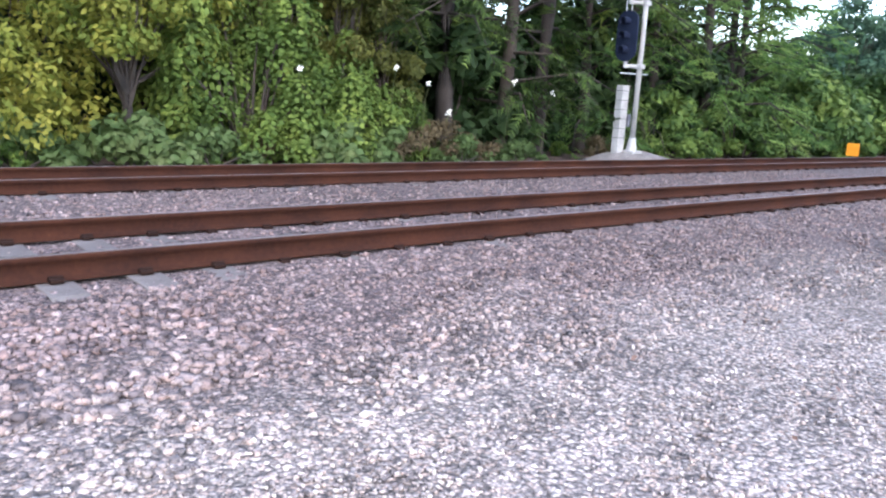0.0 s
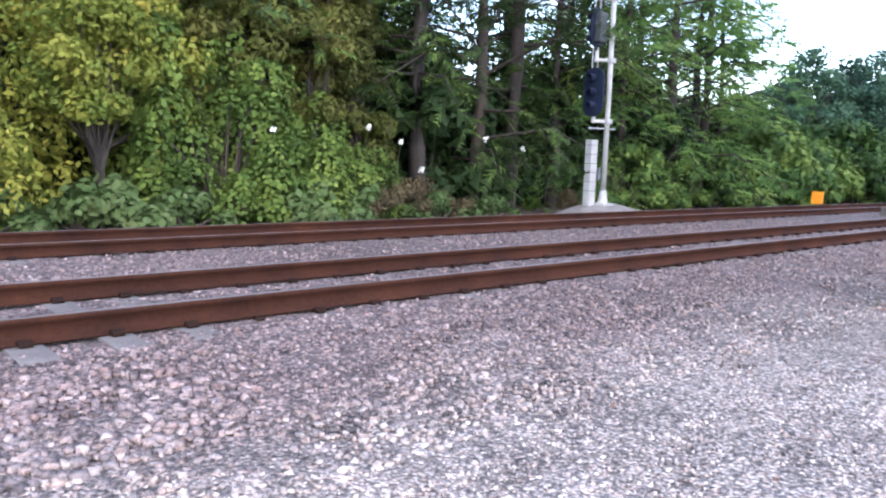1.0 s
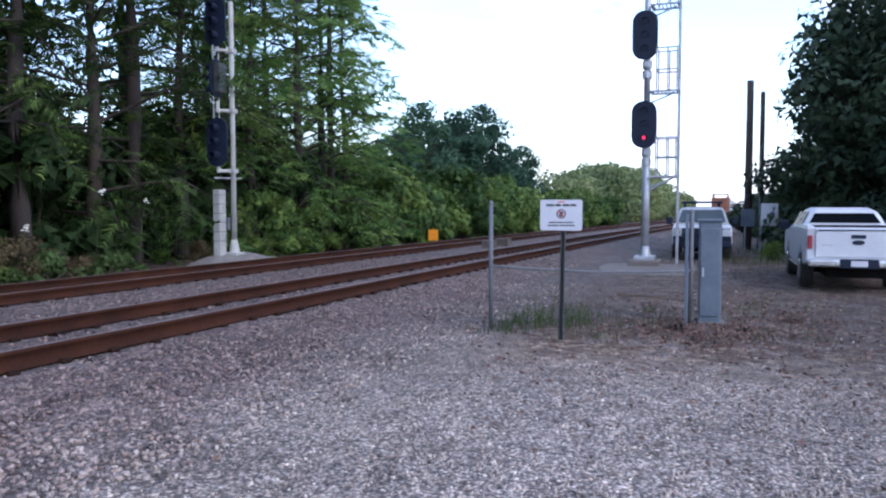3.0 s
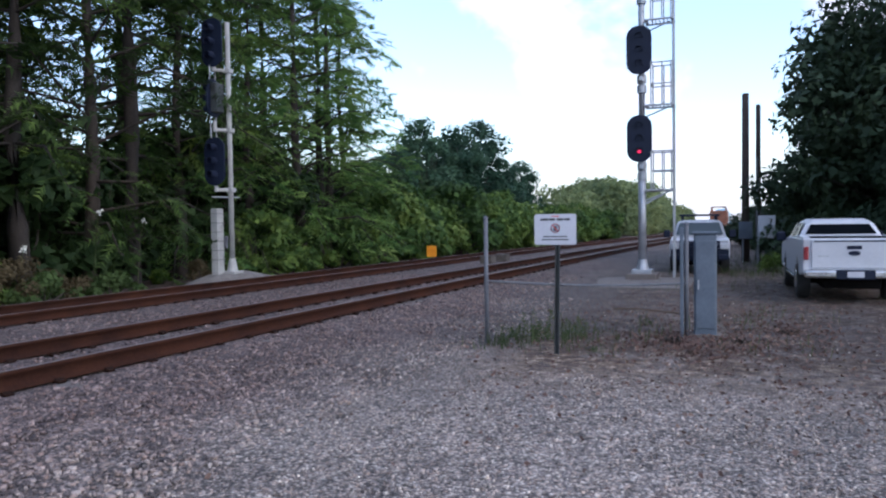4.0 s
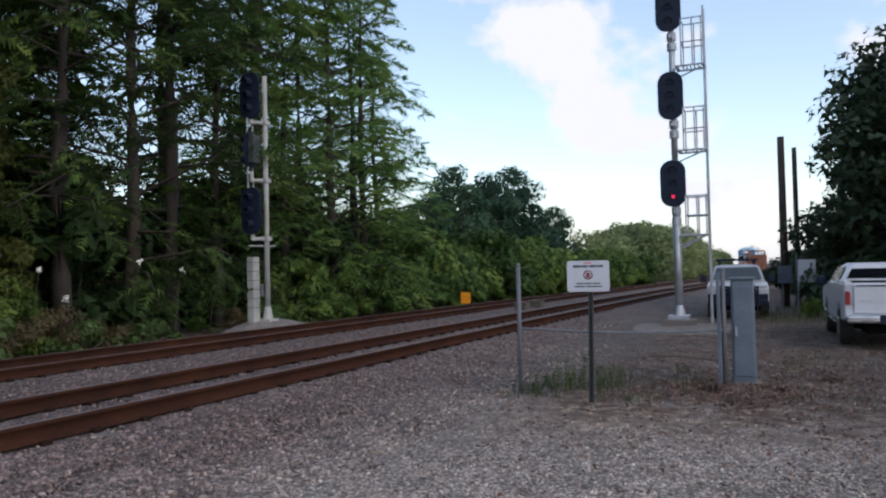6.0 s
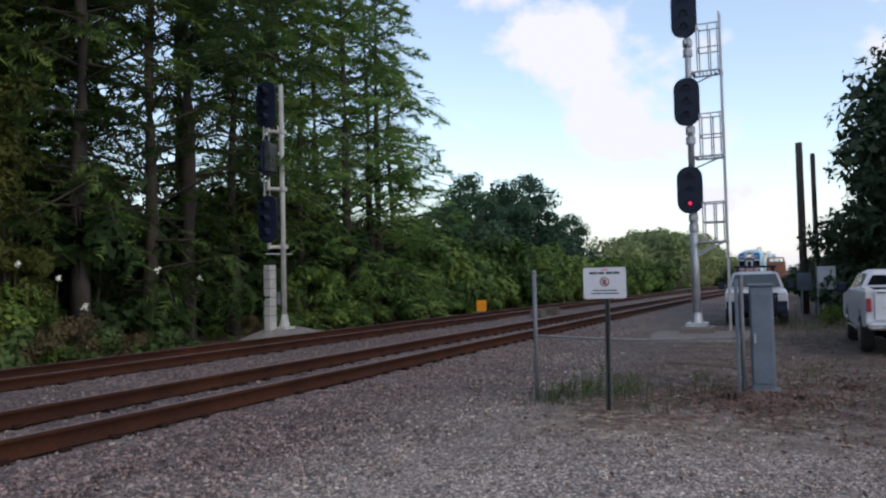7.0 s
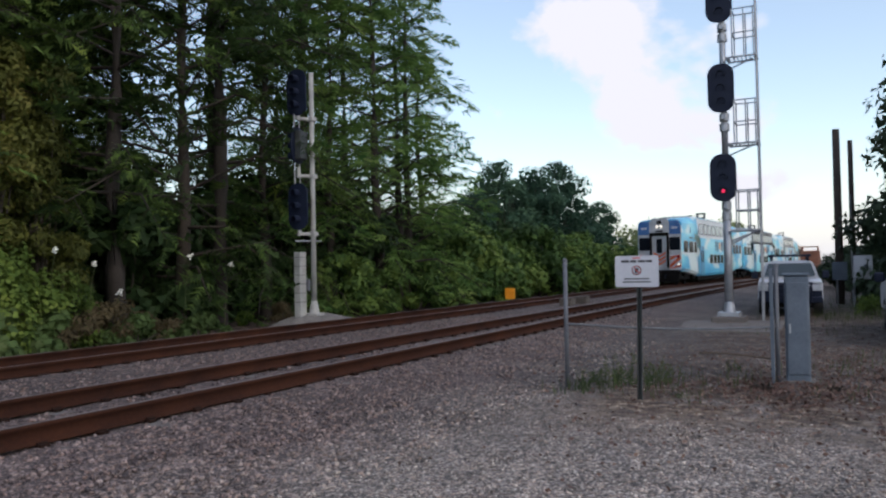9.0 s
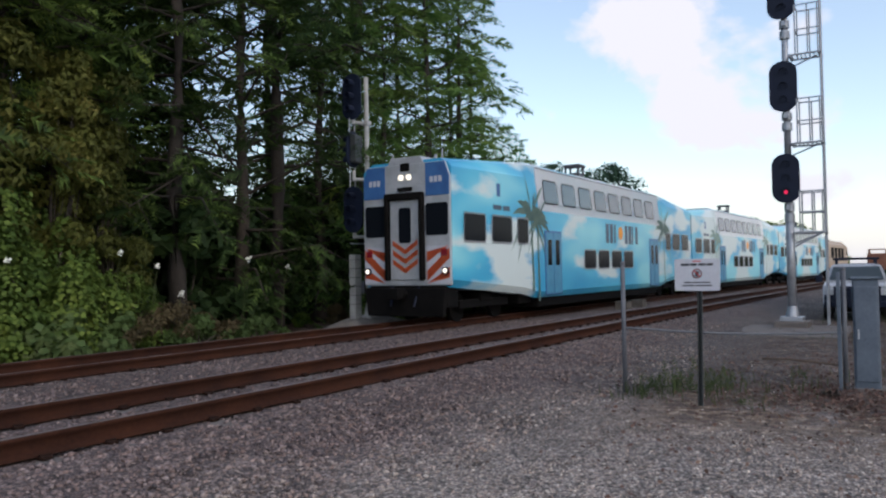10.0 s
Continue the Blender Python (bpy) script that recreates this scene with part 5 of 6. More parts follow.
def make_pickup():
    """Crew-cab pickup, tail at x = 0, nose towards +x."""
    x, y = 17.9, -2.30
    z = float(level(x, y))
    t = thing("pickup_truck", "white crew-cab pickup truck parked on the gravel, tailgate closed", "pickup truck", pose(x, y, z, 0, 0, 1.5))
    W2 = 0.98
    b = B()
    prism(b, [(0.06, 0.62), (0.06, 1.20), (0.03, 1.37), (1.95, 1.37), (5.0, 1.28), (5.72, 1.10), (5.8, 0.62), (5.5, 0.5), (4.98, 0.5), (4.85, 0.82), (4.55, 0.95), (4.25, 0.82), (4.12, 0.5), (1.72, 0.5), (1.6, 0.82), (1.3, 0.95), (1.0, 0.82), (0.86, 0.55)], "y", -W2, W2, 0.035)
    # load bed isn't cut out: a dark sheet stands in for its shaded hollow
    body = part("body", b, M["white"], t, "white painted body")
    b = B()
    box(b, 0.12, 1.85, -0.80, 0.80, 1.366, 1.382, 0.003)
    part("bed_shade_sheet", b, M["dark"], t, "dark sheet standing in for the shaded open load bed")
    for s in (-1, 1):
        b = B()
        box(b, 0.10, 1.92, s * 0.90 - 0.07, s * 0.90 + 0.07, 1.37, 1.405, 0.012)
        part("bed_rail", b, M["white"], t)
    # cab
    secs = []
    for xx, w, zt in ((1.95, 0.82, 1.39), (2.16, 0.70, 1.70), (2.28, 0.67, 1.75), (2.6, 0.66, 1.78), (3.6, 0.66, 1.78), (4.0, 0.70, 1.70), (4.75, 0.85, 1.30)):
        secs.append([(xx, -0.93, 1.22), (xx, -w - 0.02, zt - 0.06), (xx, -w + 0.10, zt), (xx, w - 0.10, zt), (xx, w + 0.02, zt - 0.06), (xx, 0.93, 1.22)])
    b = loft(secs)
    part("cab", b, M["white"], t, "white cab roof and pillars")
    b = quad_panel([(1.955, -0.74, 1.43), (1.955, 0.74, 1.43), (2.125, 0.61, 1.65), (2.125, -0.61, 1.65)], 0.03)
    part("rear_window", b, M["glass"], t, "dark tinted rear window")
    for s in (-1, 1):
        for x0, x1 in ((2.35, 3.15), (3.25, 4.15)):
            b = quad_panel([(x0, s * 0.89, 1.36), (x1 + 0.15, s * 0.89, 1.34), (x1 - 0.05, s * 0.73, 1.69), (x0 + 0.03, s * 0.73, 1.69)], 0.03)
            part("side_window", b, M["glass"], t)
        b = B()
        box(b, 0.0, 0.07, s * 0.91 - 0.05, s * 0.91 + 0.05, 0.92, 1.20, 0.02)
        part("tail_light", b, M["taillight"], t, "tall red tail light")
        b = B()
        box(b, 4.0, 4.16, s * 1.11 - 0.11, s * 1.11 + 0.11, 1.22, 1.46, 0.04)
        rod(b, (4.05, s * 0.92, 1.28), (4.08, s * 1.06, 1.30), 0.03, None, 6)
        part("mirror", b, M["black"], t, "black door mirror")
        for wx in (1.3, 4.55):
            wheel(t, wx, s * 0.86, 0.40, 0.40, 0.27, s)
        b = B()
        box(b, 2.0, 4.0, s * 0.95 - 0.06, s * 0.95 + 0.06, 0.42, 0.48, 0.015)
        part("running_board", b, M["chrome"], t)
    b = B()
    box(b, 0.02, 0.058, -0.80, 0.80, 0.75, 1.345, 0.012)
    gate = part("tailgate", b, M["white"], t, "white tailgate")
    b = B()
    box(b, 0.004, 0.022, -0.14, 0.14, 1.14, 1.22, 0.008)
    part("handle", b, M["black"], gate)
    b = B()
    prism(b, [(0.115 * math.cos(2 * math.pi * i / 16), 1.06 + 0.05 * math.sin(2 * math.pi * i / 16)) for i in range(16)], "x", 0.006, 0.02)
    part("badge", b, M["black"], gate, "dark oval badge")
    b = B()
    box(b, 0.008, 0.02, -0.76, 0.76, 1.30, 1.325, 0.004)
    part("gate_spoiler", b, M["black"], gate)
    b = B()
    box(b, 0.010, 0.020, 0.48, 0.68, 0.985, 1.015, 0.003)
    part("marking", b, M["galv"], gate)
    b = B()
    box(b, -0.16, 0.08, -0.95, 0.95, 0.55, 0.71, 0.04)
    bump = part("rear_bumper", b, M["chrome"], t, "chrome rear bumper")
    b = B()
    box(b, -0.175, -0.155, -0.36, 0.36, 0.53, 0.725, 0.01)
    part("plate_recess", b, M["black"], bump)
    b = B()
    box(b, -0.182, -0.174, -0.155, 0.155, 0.57, 0.69, 0.004)
    part("plate", b, M["signwhite"], bump, "blank white licence plate")
    b = B()
    box(b, 0.3, 5.3, -0.55, 0.55, 0.30, 0.52, 0.02)
    rod(b, (1.3, -0.8, 0.40), (1.3, 0.8, 0.40), 0.07, None, 8)
    bmesh.ops.create_uvsphere(b, u_segments=10, v_segments=6, radius=0.17, matrix=Matrix.Translation((1.3, 0, 0.40)))
    part("underbody", b, M["dark"], t)


make_pickup()


def make_suv():
    """Work truck seen from the front, nose towards -x."""
    x, y = 27.6, 1.22
    z = float(level(x, y))
    t = thing("work_truck", "white work truck with black brush guard and roof rack", "truck", pose(x, y, z, 0, 0, 3))
    b = B()
    prism(b, [(0.0, 0.52), (0.0, 1.0), (0.12, 1.14), (1.3, 1.20), (5.3, 1.22), (5.4, 0.55), (4.75, 0.5), (4.6, 0.85), (4.3, 0.95), (4.0, 0.85), (3.85, 0.5), (1.5, 0.5), (1.35, 0.85), (1.05, 0.95), (0.75, 0.85), (0.6, 0.5)], "y", -0.97, 0.97, 0.04)
    part("body", b, M["white"], t, "white painted body")
    secs = []
    for xx, w, zt in ((1.25, 0.88, 1.22), (1.95, 0.76, 1.74), (2.3, 0.72, 1.82), (4.6, 0.72, 1.80), (5.0, 0.84, 1.24)):
        secs.append([(xx, -0.92, 1.16), (xx, -w - 0.02, zt - 0.06), (xx, -w + 0.1, zt), (xx, w - 0.1, zt), (xx, w + 0.02, zt - 0.06), (xx, 0.92, 1.16)])
    part("cab", loft(secs), M["silver"], t, "pale cab roof and pillars")
    b = quad_panel([(1.29, -0.80, 1.30), (1.29, 0.80, 1.30), (1.86, 0.68, 1.72), (1.86, -0.68, 1.72)], 0.012)
    part("windscreen", b, M["clearglass"], t, "grey windscreen reflecting the sky")
    for s in (-1, 1):
        b = quad_panel([(1.75, s * 0.91, 1.26), (3.4, s * 0.91, 1.26), (3.35, s * 0.79, 1.70), (2.1, s * 0.79, 1.70)], 0.03)
        part("side_window", b, M["glass"], t)
        b = B()
        box(b, -0.03, 0.1, s * 0.76 - 0.16, s * 0.76 + 0.16, 0.82, 1.02, 0.03)
        part("headlight", b, M["silver"], t, "clear headlight")
        b = B()
        box(b, 1.5, 1.62, s * 1.12 - 0.11, s * 1.12 + 0.11, 1.2, 1.46, 0.03)
        part("mirror", b, M["black"], t)
        for wx in (1.05, 4.3):
            wheel(t, wx, s * 0.85, 0.39, 0.39, 0.27, s)
        b = B()
        rod(b, (2.1, s * 0.6, 1.80), (2.1, s * 0.6, 1.98), 0.03, None, 6)
        rod(b, (4.4, s * 0.6, 1.78), (4.4, s * 0.6, 1.98), 0.03, None, 6)
        rod(b, (2.0, s * 0.6, 1.98), (4.6, s * 0.6, 1.98), 0.03, None, 6)
        part("rack_rail", b, M["black"], t)
    b = B()
    rod(b, (2.1, -0.7, 1.99), (2.1, 0.7, 1.99), 0.04, None, 6)
    part("rack_bar", b, M["black"], t)
    b = B()
    rod(b, (3.3, -0.7, 1.99), (3.3, 0.7, 1.99), 0.03, None, 6)
    part("rack_bar", b, M["black"], t)
    b = B()
    box(b, -0.04, 0.02, -0.58, 0.58, 0.72, 1.04, 0.02)
    part("grille", b, M["black"], t, "black grille")
    b = B()
    box(b, -0.022, 0.03, -0.94, 0.94, 0.60, 0.84, 0.01)
    part("front_apron", b, M["black"], t, "black lower front")
    b = B()
    box(b, -0.16, 0.05, -0.95, 0.95, 0.45, 0.64, 0.04)
    part("front_bumper", b, M["black"], t, "dark bumper")
    b = B()
    for yy in (-0.62, -0.2, 0.2, 0.62):
        rod(b, (-0.2, yy, 0.45), (-0.2, yy, 1.08), 0.03, None, 8)
    for zz in (0.7, 0.9, 1.08):
        rod(b, (-0.2, -0.66, zz), (-0.2, 0.66, zz), 0.03, None, 8)
    part("brush_guard", b, M["black"], t, "black tubular brush guard")
    b = B()
    box(b, -0.01, 0.10, -0.93, 0.93, 1.05, 1.12, 0.015)
    part("hood_trim", b, M["silver"], t, "bright hood edge")
    b = B()
    box(b, 0.2, 5.0, -0.6, 0.6, 0.28, 0.52, 0.02)
    part("underbody", b, M["dark"], t)


make_suv()


def make_poles():
    for x, y, top, r, lab in ((36.0, -0.27, 6.72, 0.17, "dark wooden utility pole"), (37.0, -0.80, 6.35, 0.12, "thinner wooden utility pole with a conduit")):
        z = float(level(x, y))
        p = thing("utility_pole", lab, "utility pole", pose(x, y, z))
        b = B()
        rod(b, (0, 0, -0.3), (0, 0, top - z), r, r * 0.82, 14)
        part("shaft", b, M["wood"], p, "", True)
        if r < 0.15:
            b = B()
            rod(b, (-r - 0.03, 0.05, 0), (-r - 0.03, 0.05, 4.6), 0.03, None, 8)
            part("conduit", b, M["galv"], p)
        else:
            b = B()
            box(b, -0.42, -0.17, -0.28, 0.28, 1.0, 1.75, 0.02)
            part("meter_box", b, M["greybox"], p, "grey meter box")
            b = B()
            rod(b, (-0.2, 0.1, 0.0), (-0.2, 0.1, 1.0), 0.035, None, 8)
            part("riser", b, M["galv"], p)
    # white equipment cabin behind the poles
    x, y = 33.0, -1.02
    z = float(level(x, y))
    c = thing("equipment_cabin", "small white equipment cabin on stilts beside the poles", "cabin", pose(x, y, z))
    b = B()
    box(b, 0, 0.6, -0.34, 0.29, 1.08, 1.98, 0.02)
    part("body", b, M["signwhite"], c)
    b = B()
    box(b, -0.02, 0.0, -0.2, -0.05, 1.5, 1.64, 0.004)
    part("hatch", b, M["greybox"], c)
    for dy in (-0.3, 0.28):
        b = B()
        rod(b, (0.15, dy, -0.1), (0.15, dy, 1.1), 0.04, None, 8)
        part("leg", b, M["galv"], c)
    # rust-red maintenance machine far along the yard
    x, y = 70.0, 1.75
    z = float(level(x, y))
    t = thing("maintenance_machine", "distant rust-red track maintenance machine beside the rails", "machine", pose(x, y, z))
    b = B()
    box(b, 0, 5, -0.9, 0.9, 0.7, 1.6, 0.08)
    part("chassis", b, M["rustred"], t)
    b = B()
    box(b, 1.0, 2.8, -0.75, 0.75, 1.6, 2.7, 0.08)
    part("cab", b, M["rustred"], t)
    b = B()
    for yy in (-0.6, 0.6):
        rod(b, (0.2, yy, 1.5), (0.2, yy, 3.0), 0.05, None, 6)
        rod(b, (3.4, yy, 1.5), (3.4, yy, 2.9), 0.05, None, 6)
        rod(b, (0.2, yy, 3.0), (3.4, yy, 2.9), 0.05, None, 6)
    rod(b, (0.2, -0.6, 3.0), (0.2, 0.6, 3.0), 0.05, None, 6)
    part("frame", b, M["rustred"], t)
    for wx in (0.9, 4.1):
        for s in (-1, 1):
            b = B()
            rod(b, (wx, s * 0.8 - 0.15, 0.45), (wx, s * 0.8 + 0.15, 0.45), 0.5, None, 16)
            part("wheel", b, M["tyre"], t)


make_poles()


def make_marker():
    for x, y in ((35.9, 14.45),):
        z = float(level(x, y))
        m = thing("track_marker", "small orange marker plate on a short post beside the rail", "marker", pose(x, y, z))
        b = B()
        rod(b, (0.03, 0, -0.1), (0.03, 0, 0.62), 0.025, None, 8)
        part("post", b, M["darkpost"], m)
        b = B()
        prism(b, rounded(0.52, 0.56, 0.05, 3, 0, 0.42), "x", -0.012, 0.012, 0.003)
        part("plate", b, M["orange"], m, "bright orange plate")
    for x, y, w in ((31.5, 10.05, 0.35), (33.2, 9.9, 0.28)):
        z = float(level(x, y))
        c = thing("track_box", "low grey junction box between the tracks", "junction box", pose(x, y, z))
        b = B()
        box(b, -w, w, -0.25, 0.25, -0.05, 0.30, 0.03)
        part("body", b, M["packed"], c)
        b = B()
        box(b, -w - 0.02, w + 0.02, -0.27, 0.27, 0.30, 0.33, 0.01)
        part("lid", b, M["packed"], c)


make_marker()


def make_weeds():
    rng = np.random.default_rng(77)
    spots = []
    for cx, cy, r, n in ((10.9, 2.8, 0.6, 60), (11.5, 2.2, 0.6, 45), (10.35, 3.1, 0.3, 60), (12.0, 1.4, 0.7, 60), (10.4, 1.7, 0.5, 40), (13.5, 0.2, 1.0, 60), (15, -0.6, 1.2, 70), (11.5, -0.5, 0.9, 40), (22, 0.3, 2.0, 120), (27, -0.8, 2.2, 420), (33, -1.6, 2.0, 420), (39, -1.8, 1.6, 300), (20, -4.4, 1.5, 120)):
        p = rng.normal(0, r * 0.6, (n, 2)) + (cx, cy)
        spots.append(p)
    p = np.concatenate(spots)
    n = len(p)
    h = rng.uniform(0.04, 0.24, n)
    h[np.linalg.norm(p - (11.1, 2.5), axis=1) < 0.8] *= 1.7
    h[p[:, 0] > 24] *= 1.5
    a = rng.uniform(0, 2 * np.pi, n)
    dx, dy = np.cos(a), np.sin(a)
    z = level(p[:, 0], p[:, 1]) - 0.01
    w = 0.004 + 0.012 * h
    lean = rng.uniform(0.1, 0.55, n) * h
    b0 = np.stack([p[:, 0] - dy * w, p[:, 1] + dx * w, z], -1)
    b1 = np.stack([p[:, 0] + dy * w, p[:, 1] - dx * w, z], -1)
    m1 = np.stack([p[:, 0] + dy * w * 0.8 + dx * lean * 0.4, p[:, 1] - dx * w * 0.8 + dy * lean * 0.4, z + h * 0.6], -1)
    m0 = np.stack([p[:, 0] - dy * w * 0.8 + dx * lean * 0.4, p[:, 1] + dx * w * 0.8 + dy * lean * 0.4, z + h * 0.6], -1)
    tip = np.stack([p[:, 0] + dx * lean, p[:, 1] + dy * lean, z + h], -1)
    v = np.stack([b0, b1, m1, m0, tip], 1).reshape(-1, 3)
    i = np.arange(n) * 5
    f = np.concatenate([np.stack([i, i + 1, i + 2], -1), np.stack([i, i + 2, i + 3], -1), np.stack([i + 3, i + 2, i + 4], -1)])
    ob = raw("weeds", v, f, M["weed"])
    tagged(ob, "thin green and dry weeds growing through the gravel", "weeds", kind="stuff")
    # dead leaves blown round the cabinet and along the yard
    rng = np.random.default_rng(9)
    pts = np.concatenate([rng.normal(0, 1, (n, 2)) * (rx, ry) + (cx, cy) for cx, cy, rx, ry, n in ((11.6, 0.6, 0.6, 0.6, 900), (12.6, -0.6, 1.2, 0.5, 700), (10.4, 0.3, 0.4, 0.4, 160), (14.5, -0.2, 1.4, 0.8, 380), (11.5, 1.6, 0.5, 0.4, 160), (12.0, -2.2, 1.5, 0.8, 260), (16, 1.0, 2.0, 0.5, 260), (8.0, -1.2, 0.7, 0.5, 120), (9.5, 0.6, 2.2, 1.6, 900), (13.0, 2.6, 2.4, 1.0, 700), (18.0, -1.0, 3.0, 1.6, 700))])
    c = np.stack([pts[:, 0], pts[:, 1], level(pts[:, 0], pts[:, 1]) + rng.uniform(0.008, 0.03, len(pts))], -1)
    v, f = leaf_quads(c, rng, 0.06, 0.035, 0.12)
    tagged(raw("leaf_litter", v, f, M["litter"]), "reddish-brown dead leaves scattered on the gravel", "leaf litter", kind="stuff")
    used = set()
    plant = thing("weed_plant", "straggly grey-green weed growing by the fence", "weeds")
    n = 12
    st = np.stack([rng.normal(0, 0.22, n), rng.normal(0, 0.22, n), np.full(n, 0.0)], -1)
    way = unit(np.stack([rng.normal(0, 0.3, n), rng.normal(0, 0.3, n), np.ones(n)], -1))
    ln = rng.uniform(0.2, 0.66, n)
    v, f = merge([tube([p, p + w * k * 0.6, p + w * k - np.array([0, 0, 0.2 * k])], [0.005, 0.004, 0.002], 3) for p, w, k in zip(st, way, ln)])
    stems = (v, np.concatenate([f[:, [0, 1, 2]], f[:, [0, 2, 3]]]))
    v, f = merge([stems, feathers(st, way, ln, rng, 8, 0.09, 0.02)])
    raw("foliage", v, f, M["weed"], plant)
    tagged(plant, group="weeds by the fence")
    for x, y, sc in ((11.0, 2.85, 0.95), (11.3, 2.5, 1.05), (10.5, 3.05, 0.55), (11.6, 2.2, 0.6), (12.4, 2.3, 0.8), (10.4, 1.75, 0.3), (13.4, 1.4, 0.5)):
        place(plant, used, x, y, sc, 70 * x)
    sprig = lumpy(133, 0.9, 0.9, 0.24, 210, M["litter"], "dead reddish-brown weed beside the cabinet", "dead_weed", "weeds", 0.10, 0.03, 14)
    tagged(sprig, group="weeds by the fence")
    for x, y, sc in ((11.5, 0.8, 0.6), (11.7, -0.1, 0.75), (12.9, -0.8, 0.8), (10.7, 0.5, 0.45), (14.6, 0.5, 0.8)):
        place(sprig, used, x, y, sc, 50 * x)
    tuft = lumpy(137, 1.5, 1.2, 0.85, 700, M["leafvine"], "bright yellow-green weed clump by the poles", "weed_clump", "weeds", 0.2, 0.05, 12)
    for x, y, sc in ((28.5, -1.15, 0.75), (30.5, -1.9, 0.9), (33, -1.6, 0.7)):
        place(tuft, used, x, y, sc, 90 * x)
    # white flower heads in the bushes
    rng = np.random.default_rng(5)
    for x, y, z in ((13.6, 16.9, 1.55), (16.6, 16.6, 1.75), (18.4, 16.7, 1.5), (12.4, 16.8, 1.9), (14.2, 16.7, 0.8), (9.6, 16.9, 1.7)):
        fl = thing("flower", "white wild flower head among the bushes", "flower", pose(x, y, z), "white flowers")
        v, f = leaf_quads(rng.normal(0, 0.035, (22, 3)), rng, 0.08, 0.05)
        raw("petals", v, f, M["petal"], fl)
        v, f = tube([(0, 0, 0), (0.05, 0.2, -0.5), (0.1, 0.4, -z - 0.5)], [0.008, 0.01, 0.012], 5)
        raw("stem", v, f, M["weed"], fl)


make_weeds()

# ---- the train ----
NOSE = 12.85


def car_section(x, zb, zs, zt, wt):
    half = [(1.36, zb), (1.48, zb + 0.2), (1.48, zs), (wt, zt - 0.10), (wt - 0.25, zt)]
    pts = half + [(-y, z) for y, z in half[::-1]]
    return [(x, y, z) for y, z in pts]


def side_window(parent, s, x0, x1, z0, z1, tilt=0.0, y=1.485, frame_mat=None, pane_mat=None, rim=0.10):
    """A rounded dark pane in a pale rubber frame on the car's side."""
    cx, cz, w, h = (x0 + x1) / 2, (z0 + z1) / 2, x1 - x0, z1 - z0
    b = B()
    prism(b, rounded(w, h, 0.09, 3), "y", -0.012, 0.012)
    pane = part("window", b, pane_mat or M["glass"], parent, "tinted window")
    pane.matrix_basis = pose(cx, s * y, cz, s * tilt, 0, 0)
    b = B()
    outer, inner = rounded(w + rim, h + rim, 0.12, 3), rounded(w, h, 0.09, 3)
    va = [b.verts.new((p[0], s * 0.016, p[1])) for p in outer]
    vb = [b.verts.new((p[0], s * 0.016, p[1])) for p in inner]
    n = len(va)
    for i in range(n):
        b.faces.new((va[i], va[(i + 1) % n], vb[(i + 1) % n], vb[i]))
    bmesh.ops.solidify(b, geom=b.faces[:], thickness=0.03)
    part("window_frame", b, frame_mat or M["silver"], pane)


def palm_print(parent, s, x, z, size):
    b = B()
    def put(pts):
        b.faces.new([b.verts.new((x + s * px * size, s * 1.488, z + pz * size)) for px, pz in pts])
    put([(-0.05, -0.5 - 1.9 / size), (0.06, -0.5 - 1.9 / size), (0.09, 0.0), (0.03, 0.0)] if size < 1.5 else [(-0.04, -1.36), (0.05, -1.36), (0.08, 0.0), (0.03, 0.0)])
    for k in range(15):
        a = radians(-30 + 240 * k / 14)
        L = 0.72 + 0.2 * math.sin(k * 2.3)
        wide = 0.045
        spine = []
        for q in (0.0, 0.35, 0.7, 1.0):
            spine.append((0.06 + q * L * math.cos(a), q * L * math.sin(a) - 0.38 * q * q * (1.1 - 0.6 * math.sin(a))))
        up = [(px, pz + wide * w) for (px, pz), w in zip(spine, (0.3, 1, 0.8, 0))]
        dn = [(px, pz - wide * 1.6 * w) for (px, pz), w in zip(spine, (0.3, 1, 0.8, 0))]
        for i in range(3):
            put([up[i], up[i + 1], dn[i + 1], dn[i]] if i < 2 else [up[2], up[3], dn[2]])
    bmesh.ops.solidify(b, geom=b.faces[:], thickness=0.004)
    part("palm_print", b, M["palm"], parent, "printed palm tree")


def bogie(parent, x):
    b = B()
    for s in (-1, 1):
        box(b, x - 1.55, x + 1.55, s * 1.02 - 0.08, s * 1.02 + 0.08, 0.38, 0.62, 0.03)
        box(b, x - 0.35, x + 0.35, s * 1.02 - 0.13, s * 1.02 + 0.13, 0.55, 0.86, 0.03)
    box(b, x - 0.3, x + 0.3, -1.0, 1.0, 0.5, 0.9, 0.03)
    bg = part("bogie", b, M["dark"], parent, "dark steel bogie")
    for wx in (x - 1.22, x + 1.22):
        b = B()
        rod(b, (wx, -0.9, 0.43), (wx, 0.9, 0.43), 0.08, None, 8)
        for s in (-1, 1):
            rod(b, (wx, s * 0.755 - 0.07, 0.43), (wx, s * 0.755 + 0.07, 0.43), 0.43, None, 24)
        part("wheelset", b, M["dark"], bg)


